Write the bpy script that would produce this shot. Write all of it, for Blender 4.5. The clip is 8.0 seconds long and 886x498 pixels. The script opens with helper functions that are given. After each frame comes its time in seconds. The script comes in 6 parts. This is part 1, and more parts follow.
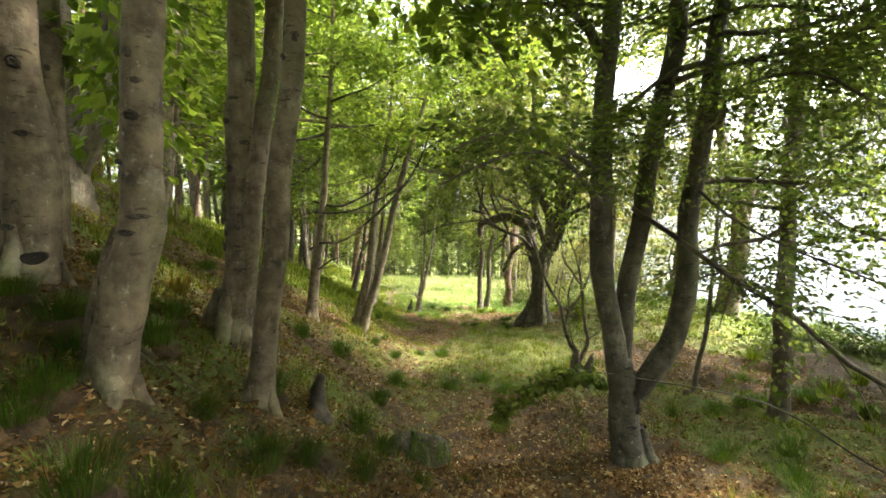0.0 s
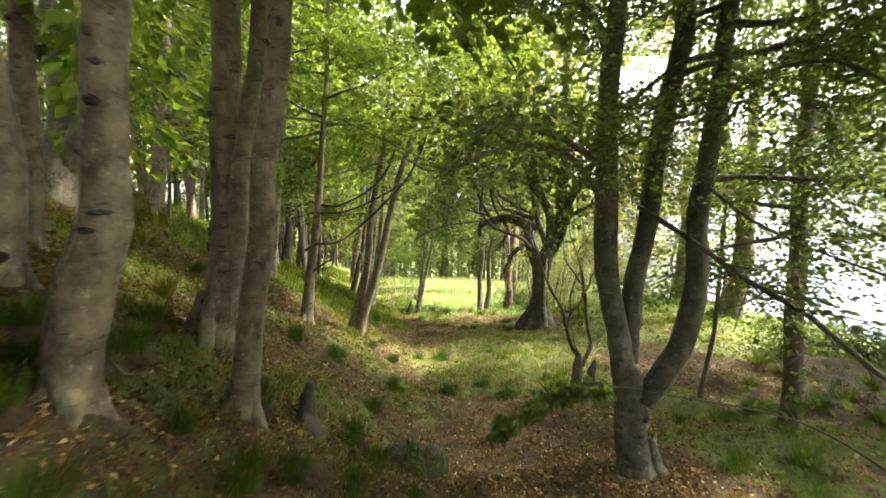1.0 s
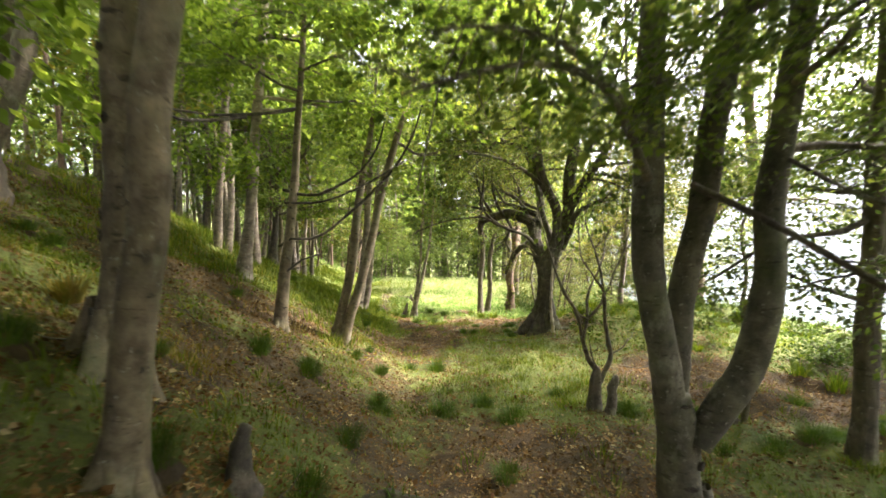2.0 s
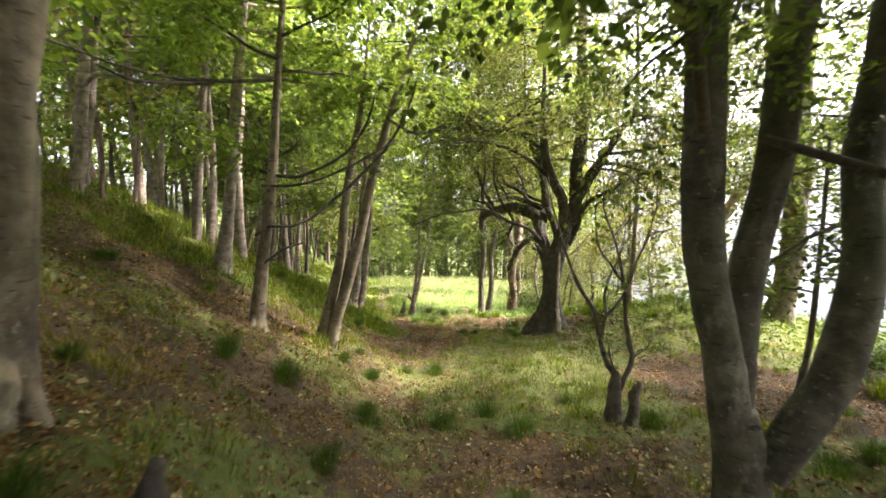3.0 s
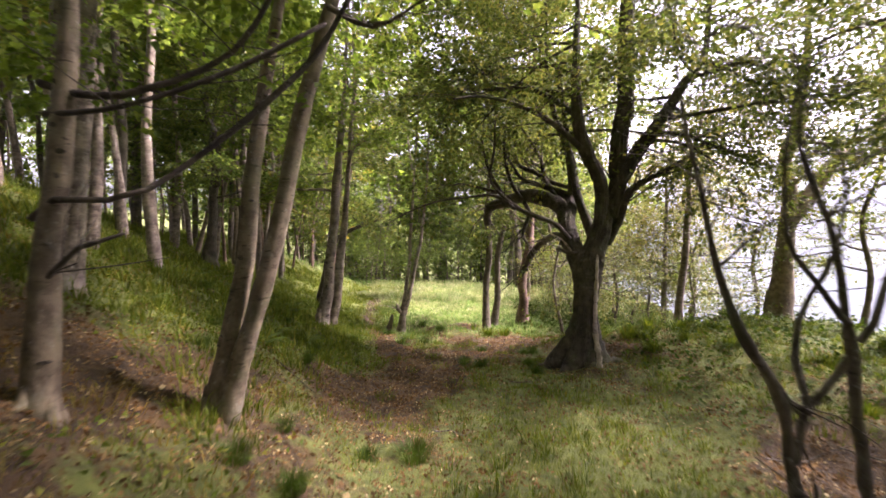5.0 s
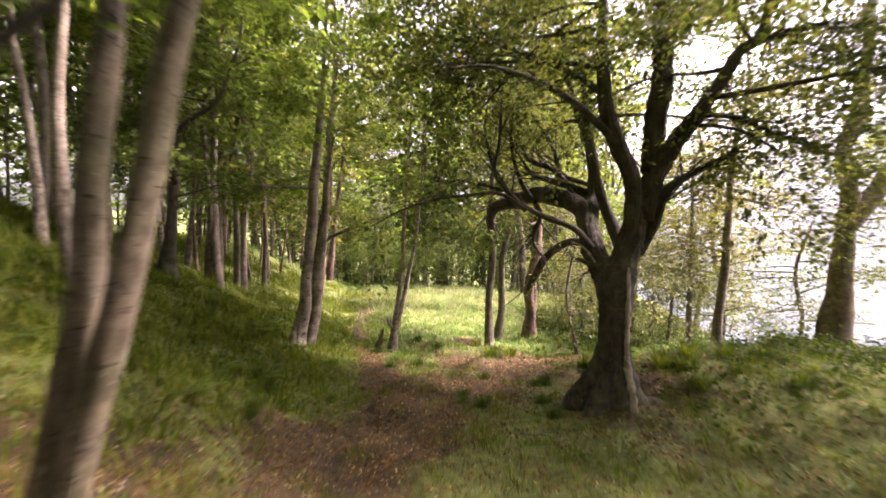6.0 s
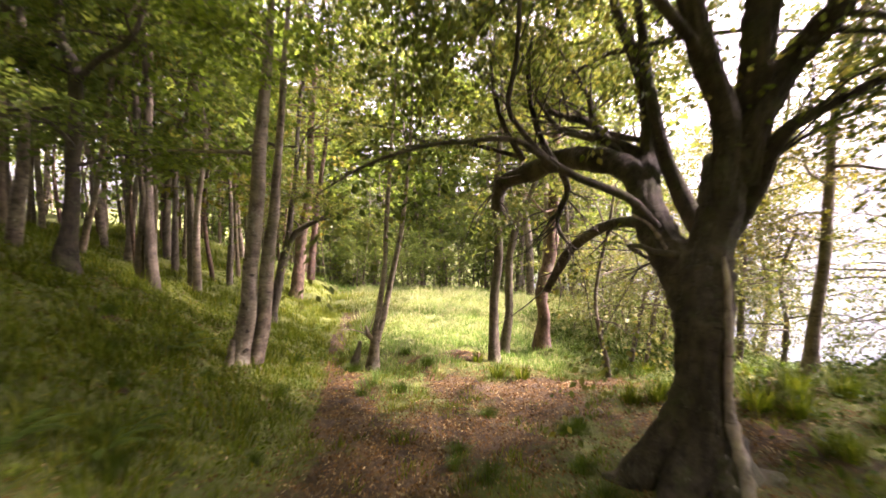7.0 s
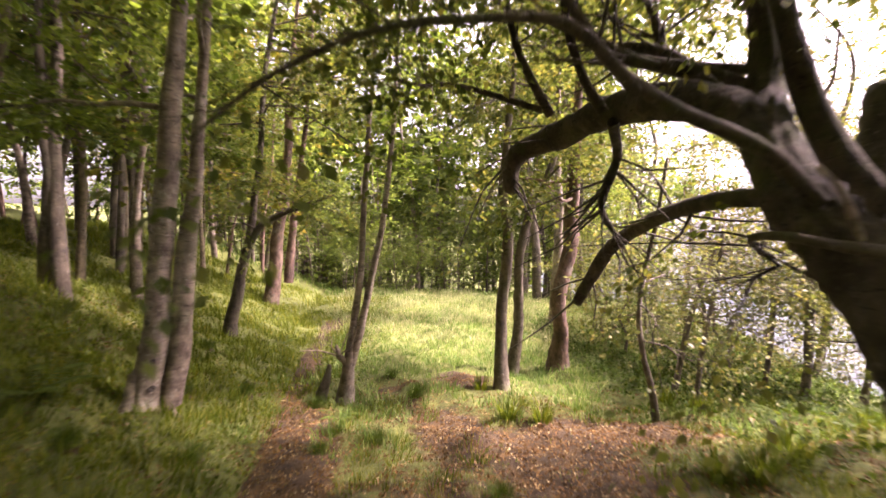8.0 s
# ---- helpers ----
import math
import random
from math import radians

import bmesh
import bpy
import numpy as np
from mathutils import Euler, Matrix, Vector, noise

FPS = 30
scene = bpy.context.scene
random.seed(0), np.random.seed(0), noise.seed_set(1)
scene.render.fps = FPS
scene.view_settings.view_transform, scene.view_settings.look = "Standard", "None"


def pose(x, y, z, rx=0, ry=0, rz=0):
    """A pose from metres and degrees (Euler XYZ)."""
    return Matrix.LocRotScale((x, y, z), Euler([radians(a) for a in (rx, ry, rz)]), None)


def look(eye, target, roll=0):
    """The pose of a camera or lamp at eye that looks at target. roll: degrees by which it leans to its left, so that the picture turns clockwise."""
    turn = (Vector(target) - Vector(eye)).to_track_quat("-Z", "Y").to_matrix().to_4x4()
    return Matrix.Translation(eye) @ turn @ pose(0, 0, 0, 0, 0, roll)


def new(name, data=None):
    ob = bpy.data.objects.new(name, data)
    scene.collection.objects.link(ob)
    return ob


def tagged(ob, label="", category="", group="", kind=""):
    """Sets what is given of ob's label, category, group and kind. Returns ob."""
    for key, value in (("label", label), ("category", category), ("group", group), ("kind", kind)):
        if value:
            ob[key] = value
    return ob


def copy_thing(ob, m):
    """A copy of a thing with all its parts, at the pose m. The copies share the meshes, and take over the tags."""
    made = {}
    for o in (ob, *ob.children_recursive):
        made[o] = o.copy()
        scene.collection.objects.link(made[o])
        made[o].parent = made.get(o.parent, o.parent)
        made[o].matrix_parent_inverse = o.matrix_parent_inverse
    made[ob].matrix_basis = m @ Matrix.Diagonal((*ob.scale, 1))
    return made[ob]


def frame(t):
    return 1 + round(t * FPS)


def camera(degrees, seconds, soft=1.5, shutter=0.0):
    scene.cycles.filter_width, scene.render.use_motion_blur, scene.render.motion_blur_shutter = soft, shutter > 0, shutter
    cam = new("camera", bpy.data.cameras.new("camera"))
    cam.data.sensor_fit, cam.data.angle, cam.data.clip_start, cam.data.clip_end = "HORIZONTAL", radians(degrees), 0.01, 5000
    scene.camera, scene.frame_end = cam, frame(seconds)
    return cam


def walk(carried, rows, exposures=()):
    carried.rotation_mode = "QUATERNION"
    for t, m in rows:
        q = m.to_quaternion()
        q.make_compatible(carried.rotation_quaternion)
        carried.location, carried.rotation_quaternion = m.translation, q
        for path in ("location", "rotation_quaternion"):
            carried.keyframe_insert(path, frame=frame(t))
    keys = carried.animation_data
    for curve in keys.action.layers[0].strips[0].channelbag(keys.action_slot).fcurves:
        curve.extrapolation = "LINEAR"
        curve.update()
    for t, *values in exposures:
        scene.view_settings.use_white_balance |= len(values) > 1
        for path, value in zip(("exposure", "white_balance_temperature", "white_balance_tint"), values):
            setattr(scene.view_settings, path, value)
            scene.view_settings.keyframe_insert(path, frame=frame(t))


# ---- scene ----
# The camera: carried at head height down a woodland path above a lake shore.
cam = camera(90.0, 8.0, soft=1.6, shutter=0.7)
EYE, TILT = 1.75, -3.2
ROWS = [
    (0.0, 0.0, 0.0, 0.0, 0.0, 0.0, -0.0),
    (0.5, 0.001, 0.002, -0.015, -0.01, 0.14, 0.03),
    (1.0, 0.023, 0.161, -0.009, 0.04, 0.22, 0.05),
    (1.5, 0.059, 0.542, 0.04, 0.09, 0.24, 0.02),
    (2.0, 0.079, 0.956, -0.054, 0.05, 0.25, 0.0),
    (3.5, 0.125, 1.948, -0.151, 0.08, 0.32, -0.01),
    (4.0, 0.158, 2.608, -0.103, 0.08, 0.34, -0.04),
    (4.5, 0.185, 3.341, -0.216, 0.11, 0.42, -0.08),
    (6.0, 0.299, 5.085, -0.039, 0.44, 0.55, -0.29),
    (6.5, 0.393, 6.116, -0.021, 0.68, 0.59, -0.29),
    (7.0, 0.415, 6.953, -0.183, 0.64, 0.69, -0.44),
    (7.5, 0.437, 7.807, -0.205, 0.6, 0.77, -0.61),
    (8.0, 0.475, 8.554, -0.202, 0.62, 0.75, -0.63),
]
walk(cam, [(t, pose(0, 0, EYE, TILT) @ pose(x, y, z, 90 + pitch, roll, yaw)) for t, x, y, z, yaw, pitch, roll in ROWS],
     [(0.0, 3.6, 6500, 14), (2.5, 3.6, 6350, 20), (3.5, 3.27, 6100, 31), (4.5, 2.81, 6050, 41), (6.0, 2.98, 6500, 41), (7.4, 3.18, 6700, 46), (8.0, 2.99, 6700, 49)])

# ---- light: hazy bright sky over the lake, sun from the right over the water ----
SUN_DIR = Vector((0.64, 0.12, 0.80)).normalized()
world = bpy.data.worlds.new("sky")
scene.world = world
world.use_nodes = True
wn = world.node_tree.nodes
sky = wn.new("ShaderNodeTexSky")
sky.sky_type, sky.sun_disc = "NISHITA", False
sky.sun_elevation = math.asin(SUN_DIR.z)
sky.sun_rotation = math.atan2(SUN_DIR.x, SUN_DIR.y)
sky.air_density, sky.dust_density, sky.ozone_density = 1.0, 6.0, 1.0
wn["Background"].inputs["Strength"].default_value = 0.114
pale = wn.new("ShaderNodeHueSaturation")
pale.inputs["Saturation"].default_value = 0.25
world.node_tree.links.new(sky.outputs[0], pale.inputs["Color"])
world.node_tree.links.new(pale.outputs[0], wn["Background"].inputs["Color"])
sun = new("sun", bpy.data.lights.new("sun", "SUN"))
sun.data.energy, sun.data.angle, sun.data.color = 3.8, radians(6.0), (1.0, 0.92, 0.8)
sun.matrix_world = look(SUN_DIR * 40, (0, 0, 0))


# ---- materials ----
class Mat:
    """A node material with a few short hands."""

    def __init__(self, name):
        self.m = bpy.data.materials.new(name)
        self.m.use_nodes = True
        self.t = self.m.node_tree
        self.bsdf = self.t.nodes["Principled BSDF"]
        self.out = self.t.nodes["Material Output"]

    def node(self, kind, **sets):
        n = self.t.nodes.new(kind)
        for key, value in sets.items():
            n.inputs[key].default_value = value
        return n

    def link(self, a, b):
        self.t.links.new(a, b)

    def coords(self, scale=(1, 1, 1)):
        c, m = self.node("ShaderNodeTexCoord"), self.node("ShaderNodeMapping")
        m.inputs["Scale"].default_value = scale
        self.link(c.outputs["Object"], m.inputs["Vector"])
        return m.outputs[0]

    def noise(self, scale, detail=4, rough=0.55, stretch=(1, 1, 1)):
        n = self.node("ShaderNodeTexNoise", Scale=scale, Detail=detail, Roughness=rough)
        self.link(self.coords(stretch), n.inputs["Vector"])
        return n.outputs["Fac"]

    def ramp(self, fac, stops):
        r = self.node("ShaderNodeValToRGB")
        el = r.color_ramp.elements
        while len(el) < len(stops):
            el.new(0.5)
        for e, (p, c) in zip(el, stops):
            e.position, e.color = p, (*c, 1) if len(c) == 3 else c
        self.link(fac, r.inputs[0])
        return r.outputs[0]

    def mix(self, fac, a, b, how="MIX"):
        n = self.t.nodes.new("ShaderNodeMix")
        n.data_type, n.blend_type = "RGBA", how
        for sock, v in ((n.inputs[0], fac), (n.inputs[6], a), (n.inputs[7], b)):
            if isinstance(v, (int, float)):
                sock.default_value = v
            elif isinstance(v, tuple):
                sock.default_value = (*v, 1)
            else:
                self.link(v, sock)
        return n.outputs[2]

    def bump(self, height, strength, distance):
        b = self.node("ShaderNodeBump", Strength=strength, Distance=distance)
        self.link(height, b.inputs["Height"])
        self.link(b.outputs[0], self.bsdf.inputs["Normal"])
        return b.outputs[0]


def bark(name, dark, mid, pale, ridge=(1, 1, 0.15), ridge_scale=14, moss=0.0, depth=0.01, bands=0.0, lichen=0.4):
    """Bark: two scales of tone, ridges along or bands across the stem, green algae and pale lichen."""
    k = Mat(name)
    big = k.noise(2.2, 5, 0.6)
    col = k.ramp(big, [(0.3, dark), (0.52, mid), (0.75, pale)])
    fine = k.noise(ridge_scale, 6, 0.65, ridge)
    col = k.mix(0.65, col, k.ramp(fine, [(0.3, (0.35, 0.34, 0.33)), (0.6, (1, 1, 1))]), "MULTIPLY")
    if bands:
        across = k.noise(3.4, 6, 0.68, (0.8, 0.8, 3.2))
        col = k.mix(bands, col, k.ramp(across, [(0.38, (0.3, 0.27, 0.25)), (0.48, (1, 1, 1))]), "MULTIPLY")
    blotch = k.noise(9, 6, 0.7)
    col = k.mix(0.85, col, k.ramp(blotch, [(0.34, (0.34, 0.31, 0.28)), (0.5, (0.95, 0.95, 0.95)), (0.68, (1.35, 1.32, 1.25))]), "MULTIPLY")
    crust = k.noise(5.5, 7, 0.72, (1, 1, 0.6))
    col = k.mix(k.ramp(crust, [(0.56, (0, 0, 0)), (0.66, (lichen * 0.9, lichen * 0.9, lichen * 0.9))]), col, (0.36, 0.355, 0.30))
    spots = k.noise(34, 4, 0.6)
    col = k.mix(k.ramp(spots, [(0.63, (0, 0, 0)), (0.70, (lichen, lichen, lichen))]), col, (0.46, 0.46, 0.40))
    nicks = k.noise(13, 3, 0.5, (1, 1, 3.4))
    col = k.mix(0.8, col, k.ramp(nicks, [(0.31, (0.25, 0.22, 0.19)), (0.37, (1, 1, 1))]), "MULTIPLY")
    stain = k.noise(1.7, 6, 0.65, (1, 1, 0.4))
    col = k.mix(0.75, col, k.ramp(stain, [(0.36, (0.5, 0.42, 0.34)), (0.5, (1, 0.97, 0.92)), (0.66, (1.15, 1.17, 1.1))]), "MULTIPLY")
    if moss:
        green = k.noise(1.6, 6, 0.7)
        col = k.mix(k.ramp(green, [(0.5, (0, 0, 0)), (0.72, (moss, moss, moss))]), col, (0.09, 0.12, 0.035))
    k.link(col, k.bsdf.inputs["Base Color"])
    k.bsdf.inputs["Roughness"].default_value = 0.85
    k.bump(k.mix(0.5, fine, blotch), 1.0, depth * 2.0)
    return k.m


def leafy(name, shades, glow, thin=0.45, rough=0.42):
    """Leaves or blades: each island its own shade, part of the light passes through."""
    k = Mat(name)
    geo = k.node("ShaderNodeNewGeometry")
    n = len(shades)
    shades = [(r, g, blue * 0.8) for r, g, blue in shades]
    col = k.ramp(geo.outputs["Random Per Island"], [(i / max(1, n - 1), c) for i, c in enumerate(shades)])
    patch, small = k.noise(0.9, 3, 0.5), k.noise(4.5, 3, 0.6)
    col = k.mix(0.6, col, k.ramp(patch, [(0.3, (0.62, 0.68, 0.6)), (0.7, (1.25, 1.15, 1.0))]), "MULTIPLY")
    col = k.mix(0.6, col, k.ramp(small, [(0.36, (0.5, 0.52, 0.5)), (0.64, (1.3, 1.25, 1.15))]), "MULTIPLY")
    k.link(col, k.bsdf.inputs["Base Color"])
    k.bsdf.inputs["Roughness"].default_value = rough
    k.bsdf.inputs["Specular IOR Level"].default_value = 0.18
    tr, mx = k.node("ShaderNodeBsdfTranslucent"), k.node("ShaderNodeMixShader", Fac=thin)
    k.link(k.mix(1.0, col, glow, "MULTIPLY"), tr.inputs["Color"])
    k.link(k.bsdf.outputs[0], mx.inputs[1])
    k.link(tr.outputs[0], mx.inputs[2])
    k.link(mx.outputs[0], k.out.inputs["Surface"])
    return k.m


M_SYC = bark("sycamore_bark", (0.085, 0.067, 0.044), (0.195, 0.158, 0.104), (0.33, 0.285, 0.2), (1, 1, 1.2), 9, 0.6, 0.006, 0.12)
M_DARK = bark("dark_bark", (0.065, 0.056, 0.042), (0.13, 0.11, 0.08), (0.23, 0.2, 0.15), (1, 1, 0.12), 22, 0.6, 0.014)
M_PALE = bark("birch_bark", (0.12, 0.097, 0.075), (0.26, 0.22, 0.17), (0.45, 0.40, 0.33), (1, 1, 2.5), 11, 0.4, 0.005, 0.45, 0.75)
M_OAK = bark("oak_bark", (0.034, 0.027, 0.02), (0.072, 0.058, 0.042), (0.14, 0.117, 0.085), (1, 1, 0.1), 17, 0.75, 0.024, 0.0, 0.18)
M_RED = bark("red_brown_bark", (0.08, 0.048, 0.035), (0.16, 0.10, 0.075), (0.28, 0.21, 0.165), (1, 1, 0.2), 16, 0.35, 0.008)
M_BOLE = bark("beech_bark", (0.055, 0.054, 0.038), (0.11, 0.106, 0.076), (0.19, 0.182, 0.13), (1, 1, 1.6), 12, 0.7, 0.007, 0.25)
M_SCAR = bark("scar_bark", (0.03, 0.025, 0.019), (0.06, 0.05, 0.037), (0.12, 0.1, 0.075), (1, 1, 1), 20, 0, 0.01, 0, 0.2)
M_HOLE = bark("hollow_shade", (0.006, 0.005, 0.004), (0.014, 0.011, 0.009), (0.03, 0.024, 0.019), (1, 1, 1), 20, 0, 0.01, 0, 0)
M_MOSS = bark("mossy_stone", (0.03, 0.024, 0.012), (0.055, 0.045, 0.02), (0.075, 0.07, 0.028), (1, 1, 1), 18, 0.35, 0.012, 0.0, 0.0)
M_DEAD = bark("dead_wood", (0.2, 0.16, 0.13), (0.38, 0.31, 0.26), (0.55, 0.48, 0.42), (1, 1, 0.08), 30, 0.1, 0.006)
M_FRESH = leafy("fresh_leaves", [(0.07, 0.115, 0.026), (0.11, 0.175, 0.038), (0.155, 0.225, 0.052), (0.22, 0.285, 0.075)], (1.6, 1.6, 0.9), 0.58)
M_BEECH = leafy("shade_leaves", [(0.05, 0.085, 0.028), (0.08, 0.125, 0.038), (0.115, 0.16, 0.05), (0.165, 0.2, 0.066)], (1.65, 1.65, 1.05), 0.6)
M_OAKLEAF = leafy("oak_leaves", [(0.05, 0.078, 0.024), (0.084, 0.118, 0.035), (0.12, 0.152, 0.047), (0.18, 0.172, 0.056)], (1.5, 1.5, 0.95), 0.5)
M_TUFT = leafy("tuft_blades", [(0.035, 0.072, 0.011), (0.055, 0.102, 0.016), (0.08, 0.132, 0.022)], (1.4, 1.5, 0.6), 0.35, 0.55)
M_OLIVE = leafy("olive_leaves", [(0.06, 0.08, 0.02), (0.10, 0.12, 0.028), (0.15, 0.16, 0.04), (0.18, 0.18, 0.05), (0.20, 0.175, 0.055)], (1.5, 1.4, 0.8), 0.45)
M_GRASS = leafy("grass_blades", [(0.05, 0.085, 0.011), (0.085, 0.13, 0.016), (0.125, 0.175, 0.024), (0.2, 0.2, 0.045)], (1.5, 1.5, 0.6), 0.4, 0.6)
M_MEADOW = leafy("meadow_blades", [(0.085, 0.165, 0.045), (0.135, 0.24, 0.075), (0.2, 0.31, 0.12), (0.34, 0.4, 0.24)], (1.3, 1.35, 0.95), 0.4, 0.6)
# Dry crest grass; the sun's brightness there is put into its pale colours.
M_STRAW = leafy("dry_grass_sunlight_tint", [(0.19, 0.25, 0.115), (0.28, 0.34, 0.19), (0.40, 0.43, 0.31), (0.50, 0.49, 0.4)], (1.25, 1.25, 1.0), 0.4, 0.6)
M_DRY = leafy("dry_blades", [(0.15, 0.118, 0.03), (0.24, 0.19, 0.052), (0.15, 0.155, 0.034), (0.32, 0.255, 0.085)], (1.3, 1.2, 0.6), 0.35, 0.65)
M_FERN = leafy("fern_fronds", [(0.032, 0.064, 0.011), (0.05, 0.09, 0.015), (0.08, 0.12, 0.023)], (1.5, 1.5, 0.6), 0.35, 0.7)
M_LITTER = leafy("fallen_leaves", [(0.07, 0.038, 0.016), (0.14, 0.076, 0.031), (0.2, 0.118, 0.052), (0.08, 0.044, 0.019), (0.15, 0.085, 0.036), (0.22, 0.145, 0.07), (0.11, 0.061, 0.026), (0.28, 0.205, 0.12), (0.42, 0.36, 0.265)], (1, 0.88, 0.65), 0.12, 0.75)
M_HAZEL = leafy("hazel_leaves", [(0.10, 0.13, 0.045), (0.15, 0.18, 0.06), (0.19, 0.215, 0.085), (0.22, 0.19, 0.085)], (1.4, 1.4, 0.85), 0.45)


def ground_material():
    """Soil and rotted leaves; moss and short turf where the cover attribute says so."""
    k = Mat("forest_floor")
    at = k.node("ShaderNodeAttribute")
    at.attribute_name = "cover"
    soil = k.ramp(k.noise(7, 8, 0.7), [(0.3, (0.019, 0.011, 0.0034)), (0.5, (0.051, 0.03, 0.0088)), (0.68, (0.112, 0.069, 0.021))])
    turf = k.ramp(k.noise(9, 8, 0.7), [(0.3, (0.04, 0.056, 0.008)), (0.5, (0.085, 0.108, 0.016)), (0.7, (0.15, 0.16, 0.03))])
    edge = k.node("ShaderNodeMath")
    edge.operation = "ADD"
    k.link(at.outputs["Fac"], edge.inputs[0])
    k.link(k.noise(5.0, 8, 0.72), edge.inputs[1])
    col = k.mix(k.ramp(edge.outputs[0], [(0.86, (0, 0, 0)), (1.02, (1, 1, 1))]), soil, turf)
    k.link(col, k.bsdf.inputs["Base Color"])
    k.bsdf.inputs["Roughness"].default_value = 0.95
    k.bump(k.noise(24, 8, 0.75), 1.0, 0.03)
    return k.m


M_GROUND = ground_material()
# Hills beyond the lake: distance haze put in as a pale self-glow.
hk = Mat("glowing_far_hills")
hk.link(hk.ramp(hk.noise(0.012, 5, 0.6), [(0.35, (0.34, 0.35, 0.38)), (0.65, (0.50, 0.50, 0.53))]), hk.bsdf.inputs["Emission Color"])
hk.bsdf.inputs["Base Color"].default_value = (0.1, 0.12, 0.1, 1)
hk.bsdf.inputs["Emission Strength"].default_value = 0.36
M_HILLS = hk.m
wk = Mat("lake_water")
wk.bsdf.inputs["Base Color"].default_value = (0.03, 0.045, 0.05, 1)
wk.bsdf.inputs["Roughness"].default_value = 0.12
wk.bsdf.inputs["IOR"].default_value = 1.33
wk.bump(wk.noise(1.2, 5, 0.6), 0.8, 0.22)
M_WATER = wk.m


# ---- mesh building ----
class Build:
    """Collects tubes and blades, then becomes one mesh."""

    def __init__(self):
        self.v, self.f3, self.f4, self.n = [], [], [], 0

    def add(self, verts, quads=None, tris=None):
        if quads is not None and len(quads):
            self.f4.append(np.asarray(quads) + self.n)
        if tris is not None and len(tris):
            self.f3.append(np.asarray(tris) + self.n)
        self.v.append(np.asarray(verts, float).reshape(-1, 3))
        self.n += len(self.v[-1])

    def mesh(self, name, material, smooth=True):
        me = bpy.data.meshes.new(name)
        v = np.concatenate(self.v) if self.v else np.zeros((0, 3))
        f3 = np.concatenate(self.f3) if self.f3 else np.zeros((0, 3), int)
        f4 = np.concatenate(self.f4) if self.f4 else np.zeros((0, 4), int)
        loops = np.concatenate([f3.ravel(), f4.ravel()]).astype(np.int32)
        start = np.concatenate([np.arange(len(f3)) * 3, len(f3) * 3 + np.arange(len(f4)) * 4]).astype(np.int32)
        me.vertices.add(len(v))
        me.vertices.foreach_set("co", v.ravel().astype(np.float32))
        me.loops.add(len(loops))
        me.loops.foreach_set("vertex_index", loops)
        me.polygons.add(len(start))
        me.polygons.foreach_set("loop_start", start)
        me.polygons.foreach_set("use_smooth", np.full(len(start), smooth, bool))
        me.update(calc_edges=True)
        me.materials.append(material)
        return me


def part(name, build, material, parent, label="", smooth=True):
    """One mesh object under a thing or a part; the parent stands at its own base, the mesh is in the parent's space."""
    ob = new(name, build.mesh(name, material, smooth))
    ob.parent = parent
    if label:
        tagged(ob, label)
    return ob


def thing(name, place, label, category, group="", kind=""):
    ob = new(name)
    ob.location = place
    ob.empty_display_size = 0.2
    return tagged(ob, label, category, group, kind)


def resample(pts, step):
    """A smooth curve through rows of (x, y, z, r), cut into even steps."""
    p = np.asarray(pts, float)
    q = np.vstack([2 * p[0] - p[1], p, 2 * p[-1] - p[-2]])
    out = []
    for i in range(1, len(q) - 2):
        a, b, c, d = q[i - 1:i + 3]
        n = max(1, int(np.linalg.norm(c[:3] - b[:3]) / step))
        t = (np.arange(n) / n)[:, None]
        out.append(0.5 * (2 * b + (c - a) * t + (2 * a - 5 * b + 4 * c - d) * t ** 2 + (3 * b - a - 3 * c + d) * t ** 3))
    out.append(q[-2][None])
    return np.vstack(out)


